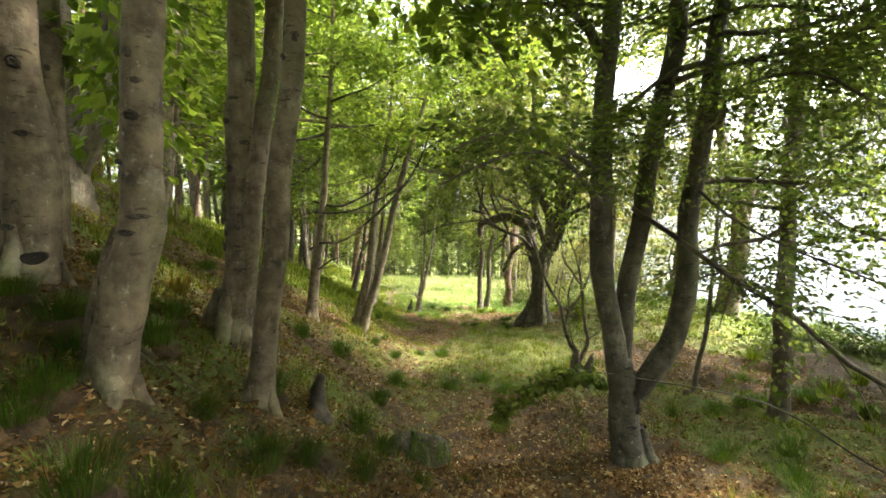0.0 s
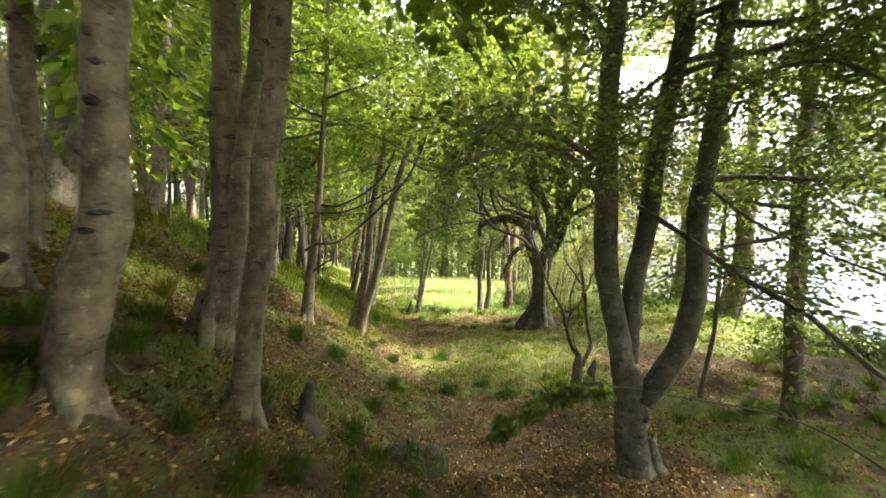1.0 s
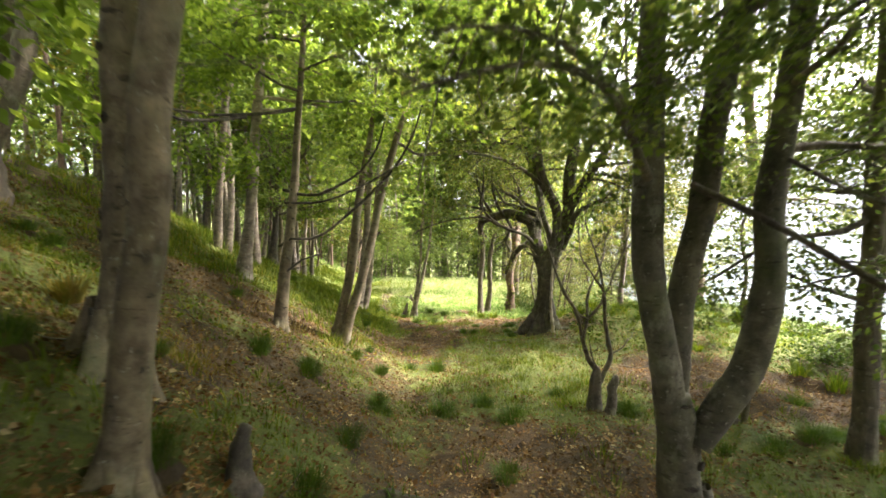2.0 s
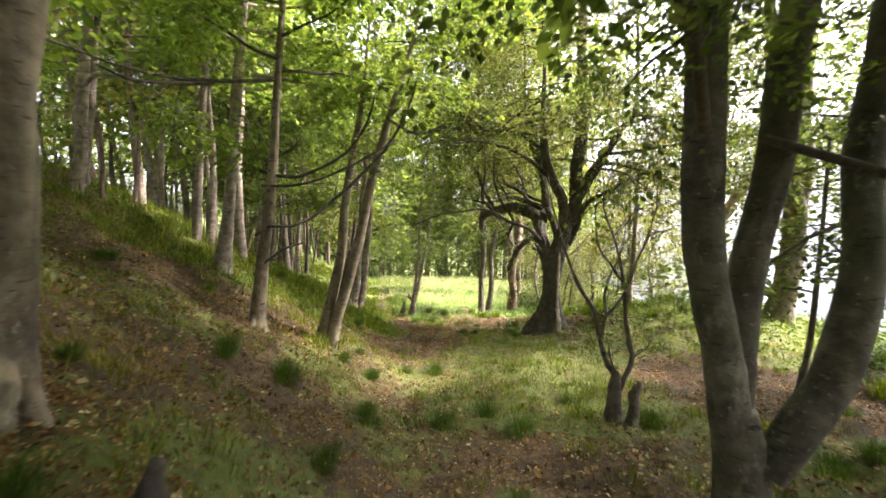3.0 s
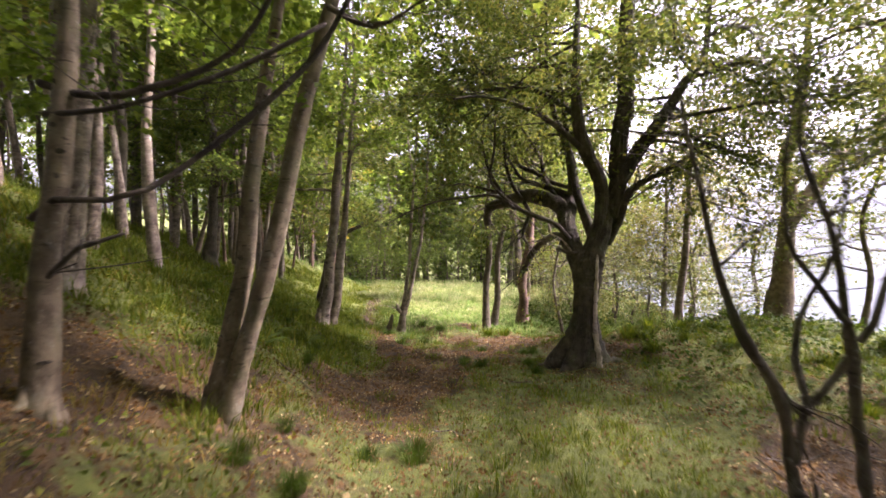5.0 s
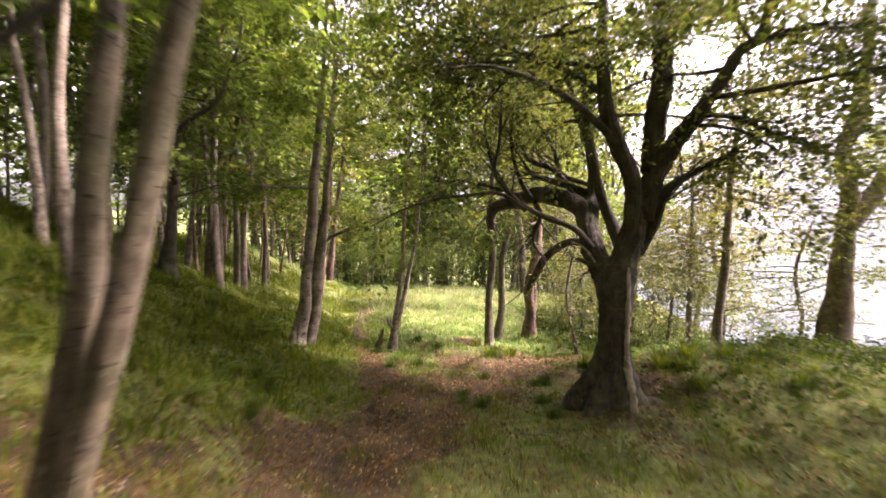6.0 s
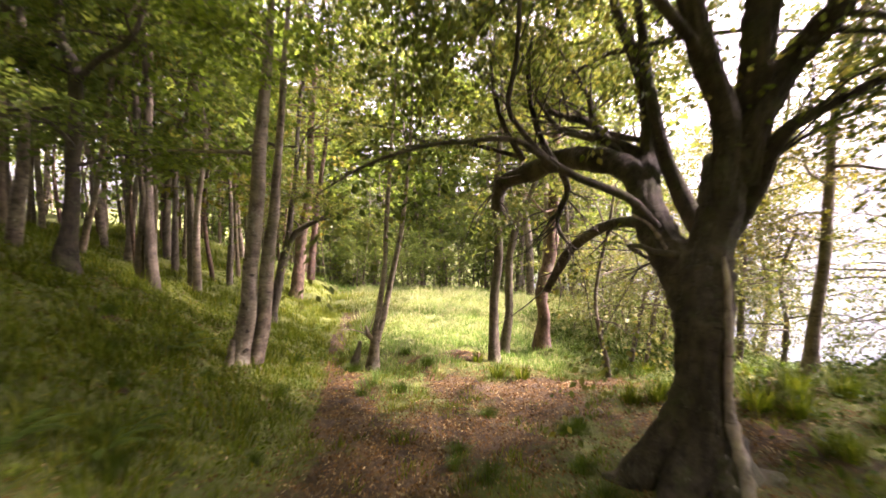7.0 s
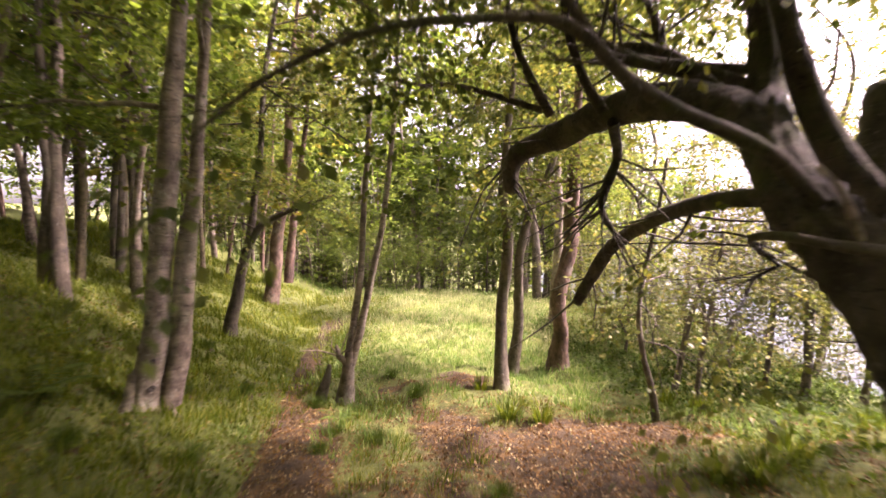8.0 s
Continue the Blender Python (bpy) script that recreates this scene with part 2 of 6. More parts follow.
def tube(build, pts, seg, rng, rough=0.06, flare=0.0, lobes=5, step=0.1, close=True, ridges=0.0):
    """A tapered, uneven stem along pts; flare widens its foot into root lobes."""
    c = resample(pts, step)
    n = len(c)
    if n > 12 and rough > 0.02:
        way = np.cumsum(np.full(n, step))[:, None]
        swing = rng.random((2, 3)) * 6.28
        fade = np.clip(np.arange(n) / 8, 0, 1)[:, None] * np.minimum(c[:, 3:4], 0.12)
        c[:, :2] += fade * np.hstack([0.16 * np.sin(way * 2.1 + swing[k][0]) + 0.1 * np.sin(way * 4.7 + swing[k][1]) + 0.05 * np.sin(way * 9.1 + swing[k][2]) for k in (0, 1)])
    tan = np.gradient(c[:, :3], axis=0)
    tan /= np.linalg.norm(tan, axis=1)[:, None] + 1e-9
    ref = np.array([0.31, 0.95, 0.05]) if abs(tan[0][2]) > 0.5 else np.array([0.05, 0.1, 0.99])
    u = np.cross(tan, ref)
    u /= np.linalg.norm(u, axis=1)[:, None] + 1e-9
    w = np.cross(tan, u)
    th = np.linspace(0, 2 * np.pi, seg, endpoint=False)
    run = np.concatenate([[0], np.cumsum(np.linalg.norm(np.diff(c[:, :3], axis=0), axis=1))])
    r = np.maximum(c[:, 3], 0.002)[:, None] * np.ones((1, seg))
    ph = rng.random(6) * 6.28
    rad = max(c[0, 3], 0.01)
    f = run[:, None]
    r = r * (1 + rough * (np.sin(2 * th + ph[0] + f * 1.7) + 0.7 * np.sin(3 * th + ph[1] - f * 2.9) + 0.6 * np.sin(f * 5.3 + ph[2] + th)))
    r = r * (1 + rough * 0.6 * rng.standard_normal((n, 1)) + rough * 0.35 * rng.standard_normal((n, seg)))
    if ridges:
        k = max(7, seg // 4)
        wander = np.cumsum(rng.normal(0, 0.12, (n, 1)), axis=0)
        r = r * (1 + ridges * np.abs(np.sin(k * th / 2 + ph[5] + wander + 0.5 * np.sin(3 * th + f * 2))) - ridges * 0.5 + ridges * 0.35 * rng.standard_normal((n, seg)))
    if flare:
        fall = np.exp(-run / (rad * 0.9))[:, None]
        r = r * (1 + flare * fall * (0.55 + 0.45 * np.cos(lobes * th + ph[3] + 0.6 * np.sin(2 * th + ph[4]))))
    ring = c[:, None, :3] + r[:, :, None] * (np.cos(th)[None, :, None] * u[:, None] + np.sin(th)[None, :, None] * w[:, None])
    i, j = np.meshgrid(np.arange(n - 1), np.arange(seg), indexing="ij")
    a, b = i * seg + j, i * seg + (j + 1) % seg
    quads = np.stack([a, b, b + seg, a + seg], -1).reshape(-1, 4)
    verts = np.vstack([ring.reshape(-1, 3), c[-1:, :3] + tan[-1:] * c[-1, 3] * 0.5])
    last = (n - 1) * seg
    tris = [(last + k, last + (k + 1) % seg, n * seg) for k in range(seg)] if close else None
    build.add(verts, quads, tris)


def leaves(build, at, along, size, rng, flat=0.5, wide=0.68, droop=0.25, simple=False):
    """Folded leaves, one at each row of at, pointing along; flat is how much they lie level."""
    n = len(at)
    if not n:
        return
    d = along + rng.normal(0, 0.35, (n, 3))
    d[:, 2] -= droop
    d /= np.linalg.norm(d, axis=1)[:, None]
    up = np.array([0, 0, 1.0]) + rng.normal(0, flat, (n, 3))
    s = np.cross(d, up)
    s /= np.linalg.norm(s, axis=1)[:, None] + 1e-9
    nn = np.cross(s, d)
    L = (size * rng.uniform(0.65, 1.25, n))[:, None]
    side = s * L * wide * 0.5
    if simple:
        k = np.arange(n)[:, None] * 3
        build.add(np.stack([at - side * 1.3, at + d * L * 0.35 + side * 1.5, at + d * L], 1).reshape(-1, 3), None, k + [0, 1, 2])
        return
    fold = nn * L * rng.uniform(-0.02, 0.16, n)[:, None]
    mid = at + d * L * 0.45
    v = np.stack([at, mid + side + fold, at + d * L, mid - side + fold], 1).reshape(-1, 3)
    k = np.arange(n)[:, None] * 4
    build.add(v, None, np.concatenate([k + [0, 1, 2], k + [0, 2, 3]], 1).reshape(-1, 3))


def spray(build, tip, along, reach, count, size, rng, flat=0.45, simple=False):
    """A level fan of leaves round each row of tip, spread along the twig's way."""
    m = len(tip)
    d = along.copy()
    d /= np.linalg.norm(d, axis=1)[:, None] + 1e-9
    s = np.cross(d, [0, 0, 1.0])
    s /= np.linalg.norm(s, axis=1)[:, None] + 1e-9
    u = rng.uniform(-0.35, 1, (m, count, 1))
    w = rng.normal(0, 0.33, (m, count, 1)) * (1.15 - u * 0.7)
    at = tip[:, None] + d[:, None] * u * reach + s[:, None] * w * reach + rng.normal(0, 0.07, (m, count, 3)) * reach
    at[:, :, 2] -= 0.12 * reach * (u[:, :, 0] ** 2 + np.abs(w[:, :, 0]))
    way = d[:, None] + s[:, None] * np.sign(w) * 0.9
    leaves(build, at.reshape(-1, 3), way.reshape(-1, 3), size, rng, flat, simple=simple)


# ---- the lie of the land ----
def land(x, y):
    """Height of the ground: a path falling gently ahead, a wooded slope on one side, a mound and a bank down to the lake on the other."""
    x, y = np.asarray(x, float), np.asarray(y, float)
    c = np.interp(y, [-30, 0, 5, 9, 13, 14.5, 16.5, 19, 22, 25, 32, 45, 60, 400], [1.6, 0.12, -0.25, -0.56, -0.95, -1.1, -1.25, -1.18, -1.05, -1.3, -2.7, -4.3, -4.5, 2])
    foot = np.interp(y, [-5, 0, 3, 5, 8, 12, 16, 22, 40], [0.3, 0.2, 0.1, -0.2, -0.45, -1.1, -2.1, -3.4, -5])
    steep = np.interp(y, [0, 2.4, 3, 4.2, 5, 8, 16, 40], [0.8, 0.78, 0.72, 0.61, 0.58, 0.58, 0.42, 0.35])
    d = np.maximum(foot - x, 0)
    d = np.where(d < 5, d, 5 + (d - 5) * 0.35)
    d = np.where(d < 25, d, 25 + (d - 25) * 0.15)
    z = c + steep * (np.sqrt(d * d + 0.015) - 0.122)
    z = z - 0.07 * np.clip(x - 0.8, 0, 4) * np.clip((y - 11.5) / 2, 0, 1)
    z = z + 0.62 * np.exp(-((x - 5.2) / 2.0) ** 2 / 2 - ((y - 10.6) / 2.0) ** 2 / 2)
    for mx, my, mr, mh in ((-1.3, 1.74, 0.3, 0.11), (-1.88, 2.03, 0.3, 0.1)):
        z = z + mh * np.exp(-((x - mx) ** 2 + (y - my) ** 2) / (mr * mr))
    edge = np.interp(y, [-20, 0, 8, 15, 30, 60, 400], [7.5, 7.3, 7.6, 6.6, 9, 14, 80])
    off = np.maximum(x - edge, 0)
    z = z - np.where(off < 9, 0.55 * (np.sqrt(off * off + 0.3) - 0.55), 0.55 * 8.47 + (off - 9) * 0.02)
    z = np.where(x > 100, np.maximum(z, -8.5), z)
    lumpy = np.clip(np.maximum(np.clip((-1.0 - x) / 0.6, 0, 1) * np.clip((y - 5) / 2, 0, 1), np.maximum(np.clip((x - 2.3) / 0.6, 0, 1), np.clip((y - 12.5) / 1.5, 0, 1))), 0, 1) * (np.abs(x) < 30) * (np.abs(y) < 60)
    hum = np.sin(7.9 * x + 1.9 * np.sin(2.9 * y)) * np.sin(7.3 * y + 1.7 * np.sin(3.1 * x)) + 0.6 * np.sin(4.3 * x - 2 * np.sin(3.7 * y + 1)) * np.sin(4.9 * y)
    z = z + 0.055 * lumpy * np.maximum(hum, -0.15)
    bump = 0.035 * np.sin(2.1 * x + 1.3 * y) + 0.03 * np.sin(3.7 * x - 2.2 * y + 1) + 0.018 * np.sin(6.3 * x + 5.1 * y + 2) + 0.012 * np.sin(11 * x - 9 * y)
    return z + bump * np.exp(-(np.abs(x) + np.abs(y)) / 60)


def cover(x, y):
    """How green the floor is, 0 bare litter to 1 turf or meadow."""
    x, y = np.asarray(x, float), np.asarray(y, float)
    n = 0.5 * np.sin(1.3 * x + 0.7 * y + 0.4) + 0.4 * np.sin(2.3 * x - 1.6 * y + 2) + 0.35 * np.sin(3.9 * x + 3.1 * y)
    g = 0.42 + 0.22 * n
    g += 0.45 * np.exp(-((x - 1.1) / 1.1) ** 2 - ((y - 7.0) / 2.4) ** 2)
    g += 0.36 * (x < -1.0) * np.clip((y - 6.5) / 3, 0, 1)
    g += 0.25 * np.exp(-((x - 0.2) / 0.8) ** 2 - ((y - 5.8) / 1.2) ** 2)
    g += 0.5 * (x > -2.4 - 0.12 * np.clip(y - 13, 0, 40)) / (1 + np.exp(-np.clip(y - 13.5, -20, 20) * 1.2))
    g += 0.35 * np.exp(-((x - 4.8) / 2.2) ** 2 - ((y - 9.5) / 2.5) ** 2)
    g += 0.25 * np.exp(-((x + 2.2) / 1.4) ** 2 - ((y - 10.0) / 2.6) ** 2)
    g += 0.3 * np.exp(-((x + 2.9) / 1.1) ** 2 - ((y - 4.0) / 1.8) ** 2)
    g += 0.14 * np.exp(-((x - 3.2) / 1.5) ** 2 - ((y - 4.5) / 2.2) ** 2)
    trail = np.interp(y, [9, 11, 12.8, 14.6, 16.9, 18.6, 21], [-0.1, -0.55, -1.02, -1.54, -2.07, -2.14, -1.96])
    g -= 1.25 * np.exp(-((x - trail) / 0.28) ** 2) * np.clip((y - 10.5) / 1.0, 0, 1) * np.clip((21 - y) / 2, 0, 1)
    for cx, cy, rx, ry, k in ((0.7, 3.6, 0.85, 1.5, 0.8), (3.9, 5.6, 1.3, 1.0, 0.5), (-2.5, 5.1, 0.8, 0.9, 0.28), (0.0, 9.4, 0.6, 1.8, 0.4), (0.8, 10.6, 0.9, 1.3, 0.16), (0.75, 14.9, 0.4, 0.35, 0.7), (-0.25, 14.5, 0.3, 0.2, 0.6), (0.5, 12.9, 0.3, 0.7, 0.6),
                              (2.3, 12.7, 0.95, 0.4, 0.75), (-1.5, 4.5, 0.8, 1.0, 0.28), (3.0, 3.4, 1.4, 1.4, 0.06), (3.1, 6.8, 0.7, 0.5, 0.9), (-1.9, 6.6, 0.7, 0.8, 0.4), (-2.5, 6.2, 0.5, 0.5, 0.4), (-0.4, 1.6, 1.6, 1.2, 0.2), (-0.9, 8.6, 0.5, 0.7, 0.4)):
        g -= k * np.exp(-((x - cx) / rx) ** 2 - ((y - cy) / ry) ** 2)
    return np.clip(g, 0, 1)


def spaced(near0, near1, step, far, grow=1.16):
    mid = list(np.arange(near0, near1 + step / 2, step))
    lo, hi, d = [], [], step
    a = near0
    while a > -far:
        d *= grow
        a -= d
        lo.append(a)
    a, d = near1, step
    while a < far:
        d *= grow
        a += d
        hi.append(a)
    return np.array(lo[::-1] + mid + hi)


gx, gy = spaced(-5, 8, 0.09, 2500), spaced(0.5, 20, 0.1, 2500)
X, Y = np.meshgrid(gx, gy, indexing="ij")
gb = Build()
nx, ny = len(gx), len(gy)
ii, jj = np.meshgrid(np.arange(nx - 1), np.arange(ny - 1), indexing="ij")
k0 = (ii * ny + jj).ravel()
rough = np.random.default_rng(5).normal(0, 0.008, X.shape)
gb.add(np.stack([X, Y, land(X, Y) + rough], -1).reshape(-1, 3), np.stack([k0, k0 + ny, k0 + ny + 1, k0 + 1], -1))
me = gb.mesh("ground", M_GROUND)
me.attributes.new("cover", "FLOAT", "POINT").data.foreach_set("value", cover(X, Y).ravel().astype(np.float32))
tagged(new("ground", me), "woodland floor of brown leaf litter, moss and turf falling to a lake shore", "ground", kind="structure")

wb = Build()
wb.add([(9, -600, -4.6), (700, -600, -4.6), (700, 1500, -4.6), (9, 1500, -4.6)], [(0, 1, 2, 3)])
tagged(new("water", wb.mesh("water", M_WATER)), "pale rippled lake reflecting the bright sky", "water", kind="structure")

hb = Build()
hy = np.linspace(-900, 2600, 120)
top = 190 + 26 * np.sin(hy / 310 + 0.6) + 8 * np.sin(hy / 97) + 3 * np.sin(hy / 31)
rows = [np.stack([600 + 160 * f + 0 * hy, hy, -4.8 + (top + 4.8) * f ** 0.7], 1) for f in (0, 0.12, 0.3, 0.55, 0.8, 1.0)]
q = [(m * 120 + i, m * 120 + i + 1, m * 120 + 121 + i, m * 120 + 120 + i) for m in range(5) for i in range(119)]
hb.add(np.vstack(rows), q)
tagged(new("backdrop", hb.mesh("backdrop", M_HILLS)), "far hills beyond the lake, their haze painted as a pale glow", "hills", kind="structure")


# ---- trees ----
def side_limbs(rng, stem, zone, count, length, rise, lean=None):
    """Limbs that leave a stem between two heights, as rows of (x, y, z, r)."""
    c = resample(stem, 0.1)
    ok = np.where((c[:, 2] >= zone[0]) & (c[:, 2] <= zone[1]))[0]
    if not len(ok):
        return []
    out = []
    for k in range(count):
        p = c[ok[int((k + rng.random()) / count * len(ok))]]
        az = rng.random() * 6.283 if lean is None else lean + rng.normal(0, 0.7)
        ln = length * rng.uniform(0.6, 1.25)
        r = min(p[3] * 0.5, 0.012 + ln * 0.011)
        d = np.array([math.cos(az), math.sin(az), rise + rng.normal(0, 0.15)])
        q, rows = p[:3].copy(), [(*p[:3], r)]
        for s in range(5):
            d = d + rng.normal(0, 0.17, 3)
            d[2] -= 0.06
            q = q + d / np.linalg.norm(d) * ln / 5
            rows.append((*q, r * (1 - 0.17 * (s + 1))))
        out.append(rows)
    return out


def twigs_of(rng, limb, count, length):
    """Fine twigs from the outer part of a limb."""
    c = resample(limb, 0.08)
    out = []
    for k in range(count):
        i = int(len(c) * rng.uniform(0.3, 0.98))
        p, way = c[min(i, len(c) - 2)], c[min(i + 1, len(c) - 1)] - c[max(i - 1, 0)]
        d = way[:3] / (np.linalg.norm(way[:3]) + 1e-9) * 0.7 + rng.normal(0, 0.6, 3) * (1, 1, 0.4)
        d /= np.linalg.norm(d)
        ln = length * rng.uniform(0.5, 1.2)
        a = p[:3]
        b = a + d * ln * 0.5 + rng.normal(0, 0.03, 3)
        e = b + (d + rng.normal(0, 0.25, 3) - (0, 0, 0.1)) * ln * 0.5
        r = min(0.013, max(0.003, p[3] * 0.35))
        out.append([(*a, r), (*b, r * 0.7), (*e, r * 0.3)])
    return out


def tree(name, label, stems, bark_mat, leaf_mat, seed, bare=(), limbs=(), twigs=5, twig_len=0.5, clumps=2, reach=0.35, count=16, size=0.075, flare=0.22,
         lobes=5, seg=14, rough=0.05, scars=0, group="", leafy_bare=0.0, flat=0.45, category="tree", step=0.1, top=0.0, limb_seg=7, limb_step=0.12, limb_mat=None, simple=False, ridges=0.0, slim=1.0, roots=0):
    """A tree: trunk and stems along given rows, limbs given (bare) or grown, twigs, and a crown of single leaves."""
    rng = np.random.default_rng(seed)
    stems = [[(*q[:3], q[3] * slim) for q in s] for s in stems]
    for s in stems:
        if top and s[-1][2] > 1.9:
            e = np.array(s[-1])
            high = top * rng.uniform(0.9, 1.1)
            s.append((*(e[:2] + rng.normal(0, 0.15, 2)), (e[2] + high) / 2, e[3] * 0.7))
            s.append((*(e[:2] + rng.normal(0, 0.3, 2)), high, 0.012))
    x, y, z = stems[0][0][:3]
    foot = float(land(x, y))
    first = list(stems[0])
    if z > foot - 0.05:
        first = [(x, y, foot - 0.14, first[0][3] * 1.12)] + first
    base = np.array((x, y, foot))
    root = thing(name, base, label, category, group)

    def local(rows):
        return [tuple(np.array(r[:3]) - base) + (r[3],) for r in rows]

    b = Build()
    tube(b, local(first), seg, rng, rough, flare, lobes, step, True, ridges)
    trunk = part("trunk", b, bark_mat, root)
    rr, line = np.random.default_rng(seed + 900), resample(local(first), 0.03)
    core = line[np.argmin(np.abs(line[:, 2] - 0.08))]
    for k in range(roots):
        az, ln = 6.283 * (k + rr.uniform(0.1, 0.8)) / roots, rr.uniform(0.62, 1.0)
        spur = []
        for f, up, wide in ((0.6, 2.2, 0.34), (0.85, 1.0, 0.44), (1.15, 0.2, 0.44), (1.6, -0.22, 0.34), (2.3, -0.5, 0.2)):
            px, py = core[0] + math.cos(az) * f * ln * core[3], core[1] + math.sin(az) * f * ln * core[3]
            spur.append((px, py, float(land(px + base[0], py + base[1])) - foot + up * core[3], wide * core[3]))
        b = Build()
        tube(b, spur, 8, rr, 0.08, 0, 5, 0.03)
        part("root", b, bark_mat, trunk)
    for s in stems[1:]:
        b = Build()
        tube(b, local(s), max(8, seg - 4), rng, rough, 0, 5, step, True, ridges)
        part("stem", b, bark_mat, root)
    c = resample(local(first), 0.03)
    c = c[(c[:, 2] > 0.15) & (c[:, 2] < 2.3)]
    for k in range(scars):
        p = c[int((k + rng.random()) / scars * len(c))]
        az = rng.uniform(-2.6, -0.5)
        b, r = Build(), p[3]
        o = np.array((math.cos(az), math.sin(az), 0))
        t = np.array((-o[1], o[0], 0))
        w, h = r * rng.uniform(0.12, 0.3), r * rng.uniform(0.07, 0.2)
        a1 = np.linspace(0, 6.283, 10, endpoint=False)
        lump = 1 + rng.normal(0, 0.12, (10, 1))
        rings = [p[:3] + o * (r * (1.0 + dz)) + t * np.cos(a1)[:, None] * w * f * lump + np.array((0, 0, 1)) * np.sin(a1)[:, None] * h * f * lump for f, dz in ((1.5, -0.16), (1.05, -0.005), (0.75, 0.012), (0.4, -0.03), (0.05, -0.05))]
        q = [(m * 10 + i, m * 10 + (i + 1) % 10, m * 10 + 10 + (i + 1) % 10, m * 10 + 10 + i) for m in range(4) for i in range(10)]
        b.add(np.vstack(rings), q)
        spread = rng.uniform(1.4, 2.2) * w
        arc = [(*(p[:3] + t * f * spread + o * (math.sqrt(max(0.0, r * r - (f * spread) ** 2)) - r * 0.01) + np.array((0, 0, h * (1.5 - 1.6 * f * f)))), r * 0.05 * (1.15 - abs(f))) for f in (-1.0, -0.55, 0.0, 0.55, 1.0)]
        tube(b, arc, 5, rng, 0.0, 0, 5, 0.02)
        part("branch_scar", b, M_SCAR, trunk, "dark healed branch scar")
    grown = []
    for which, zone, n, ln, rise, *lean in limbs:
        grown += side_limbs(rng, stems[which], zone, n, ln, rise, *lean)
    tw, anchors, far_limbs = [], [], Build()
    for rows, leafed in [([(*q[:3], q[3] * slim) for q in r[0]], r[1]) if isinstance(r, tuple) else ([(*q[:3], q[3] * slim) for q in r], leafy_bare) for r in bare] + [(r, 1.0) for r in grown]:
        b = far_limbs if simple else Build()
        tube(b, local(rows), limb_seg, rng, rough, 0, 5, limb_step)
        if not simple:
            part("limb", b, limb_mat or bark_mat, root)
        new_twigs = twigs_of(rng, rows, twigs if leafed > 0.12 else 6, twig_len)
        tw += new_twigs
        for t in new_twigs:
            e = t[-1]
            over_path = abs(e[0] - 0.2) < 0.65 and e[1] < 9.6 and 0.9 < e[2] - float(land(e[0], e[1])) < 2.1
            if rng.random() < leafed and not over_path:
                anchors.append(t)
    if far_limbs.n:
        tagged(part("branchwork", far_limbs, limb_mat or bark_mat, root), kind="stuff")
    if tw:
        b = Build()
        for t in tw:
            tube(b, local(t), 3 if simple else 4, rng, 0, 0, 5, 0.5 if simple else 0.2, False)
        tagged(part("twig_spray", b, limb_mat or bark_mat, root), kind="stuff")
    if anchors and leaf_mat:
        b = Build()
        tip = np.array([t[-1][:3] for t in anchors]) - base
        mid = np.array([t[1][:3] for t in anchors]) - base
        spray(b, tip, tip - mid, reach, count, size, rng, flat, simple)
        for k in range(clumps - 1):
            spray(b, mid + rng.normal(0, 0.1, mid.shape), tip - mid, reach, count, size, rng, flat, simple)
        tagged(part("crown", b, leaf_mat, root, smooth=False), kind="stuff")
    return root


# Stems as rows of x, y, z, radius.
A_0 = [(-1.31, 1.72, 1.1, 0.074), (-1.3, 1.72, 1.2, 0.083), (-1.29, 1.72, 1.31, 0.088), (-1.26, 1.72, 1.42, 0.087), (-1.24, 1.72, 1.53, 0.085), (-1.2, 1.72, 1.65, 0.082), (-1.18, 1.72, 1.75, 0.082), (-1.18, 1.72, 1.87, 0.074), (-1.18, 1.72, 1.98, 0.071), (-1.16, 1.72, 2.28, 0.069), (-1.14, 1.72, 2.59, 0.068), (-1.08, 1.72, 3.4, 0.057), (-0.98, 1.72, 4.71, 0.034)]
A_1 = [(-1.45, 1.8, 1.04, 0.061), (-1.43, 1.8, 1.23, 0.054), (-1.39, 1.8, 1.47, 0.042), (-1.35, 1.8, 1.65, 0.025), (-1.33, 1.8, 1.74, 0.009)]
L_0 = [(-1.88, 2.03, 1.29, 0.065), (-1.88, 2.03, 1.4, 0.076), (-1.88, 2.03, 1.53, 0.094), (-1.89, 2.03, 1.87, 0.108), (-1.91, 2.03, 2.25, 0.099), (-1.92, 2.03, 2.75, 0.094), (-1.91, 2.03, 3.93, 0.067), (-1.87, 2.03, 5.03, 0.041)]
L2_0 = [(-2.37, 2.7, 1.32, 0.087), (-2.36, 2.7, 2.08, 0.065), (-2.35, 2.7, 2.75, 0.061), (-2.31, 2.7, 4.03, 0.049), (-2.25, 2.7, 5.24, 0.032)]
K_0 = [(-4.18, 5, 2.18, 0.152), (-4.13, 5, 2.99, 0.069), (-4.16, 5, 3.84, 0.059), (-4.16, 5, 4.8, 0.046), (-4.06, 5, 6.55, 0.027)]
K_1 = [(-4.15, 5, 2.29, 0.095), (-3.88, 5, 2.74, 0.085), (-3.67, 5, 3.29, 0.075), (-3.58, 5, 4.21, 0.062), (-3.56, 5, 5.68, 0.043)]
K_2 = [(-4.23, 5.2, 2.52, 0.066), (-4.03, 5.2, 3.29, 0.065), (-3.86, 5.2, 4.18, 0.055), (-3.73, 5.2, 5.84, 0.038)]
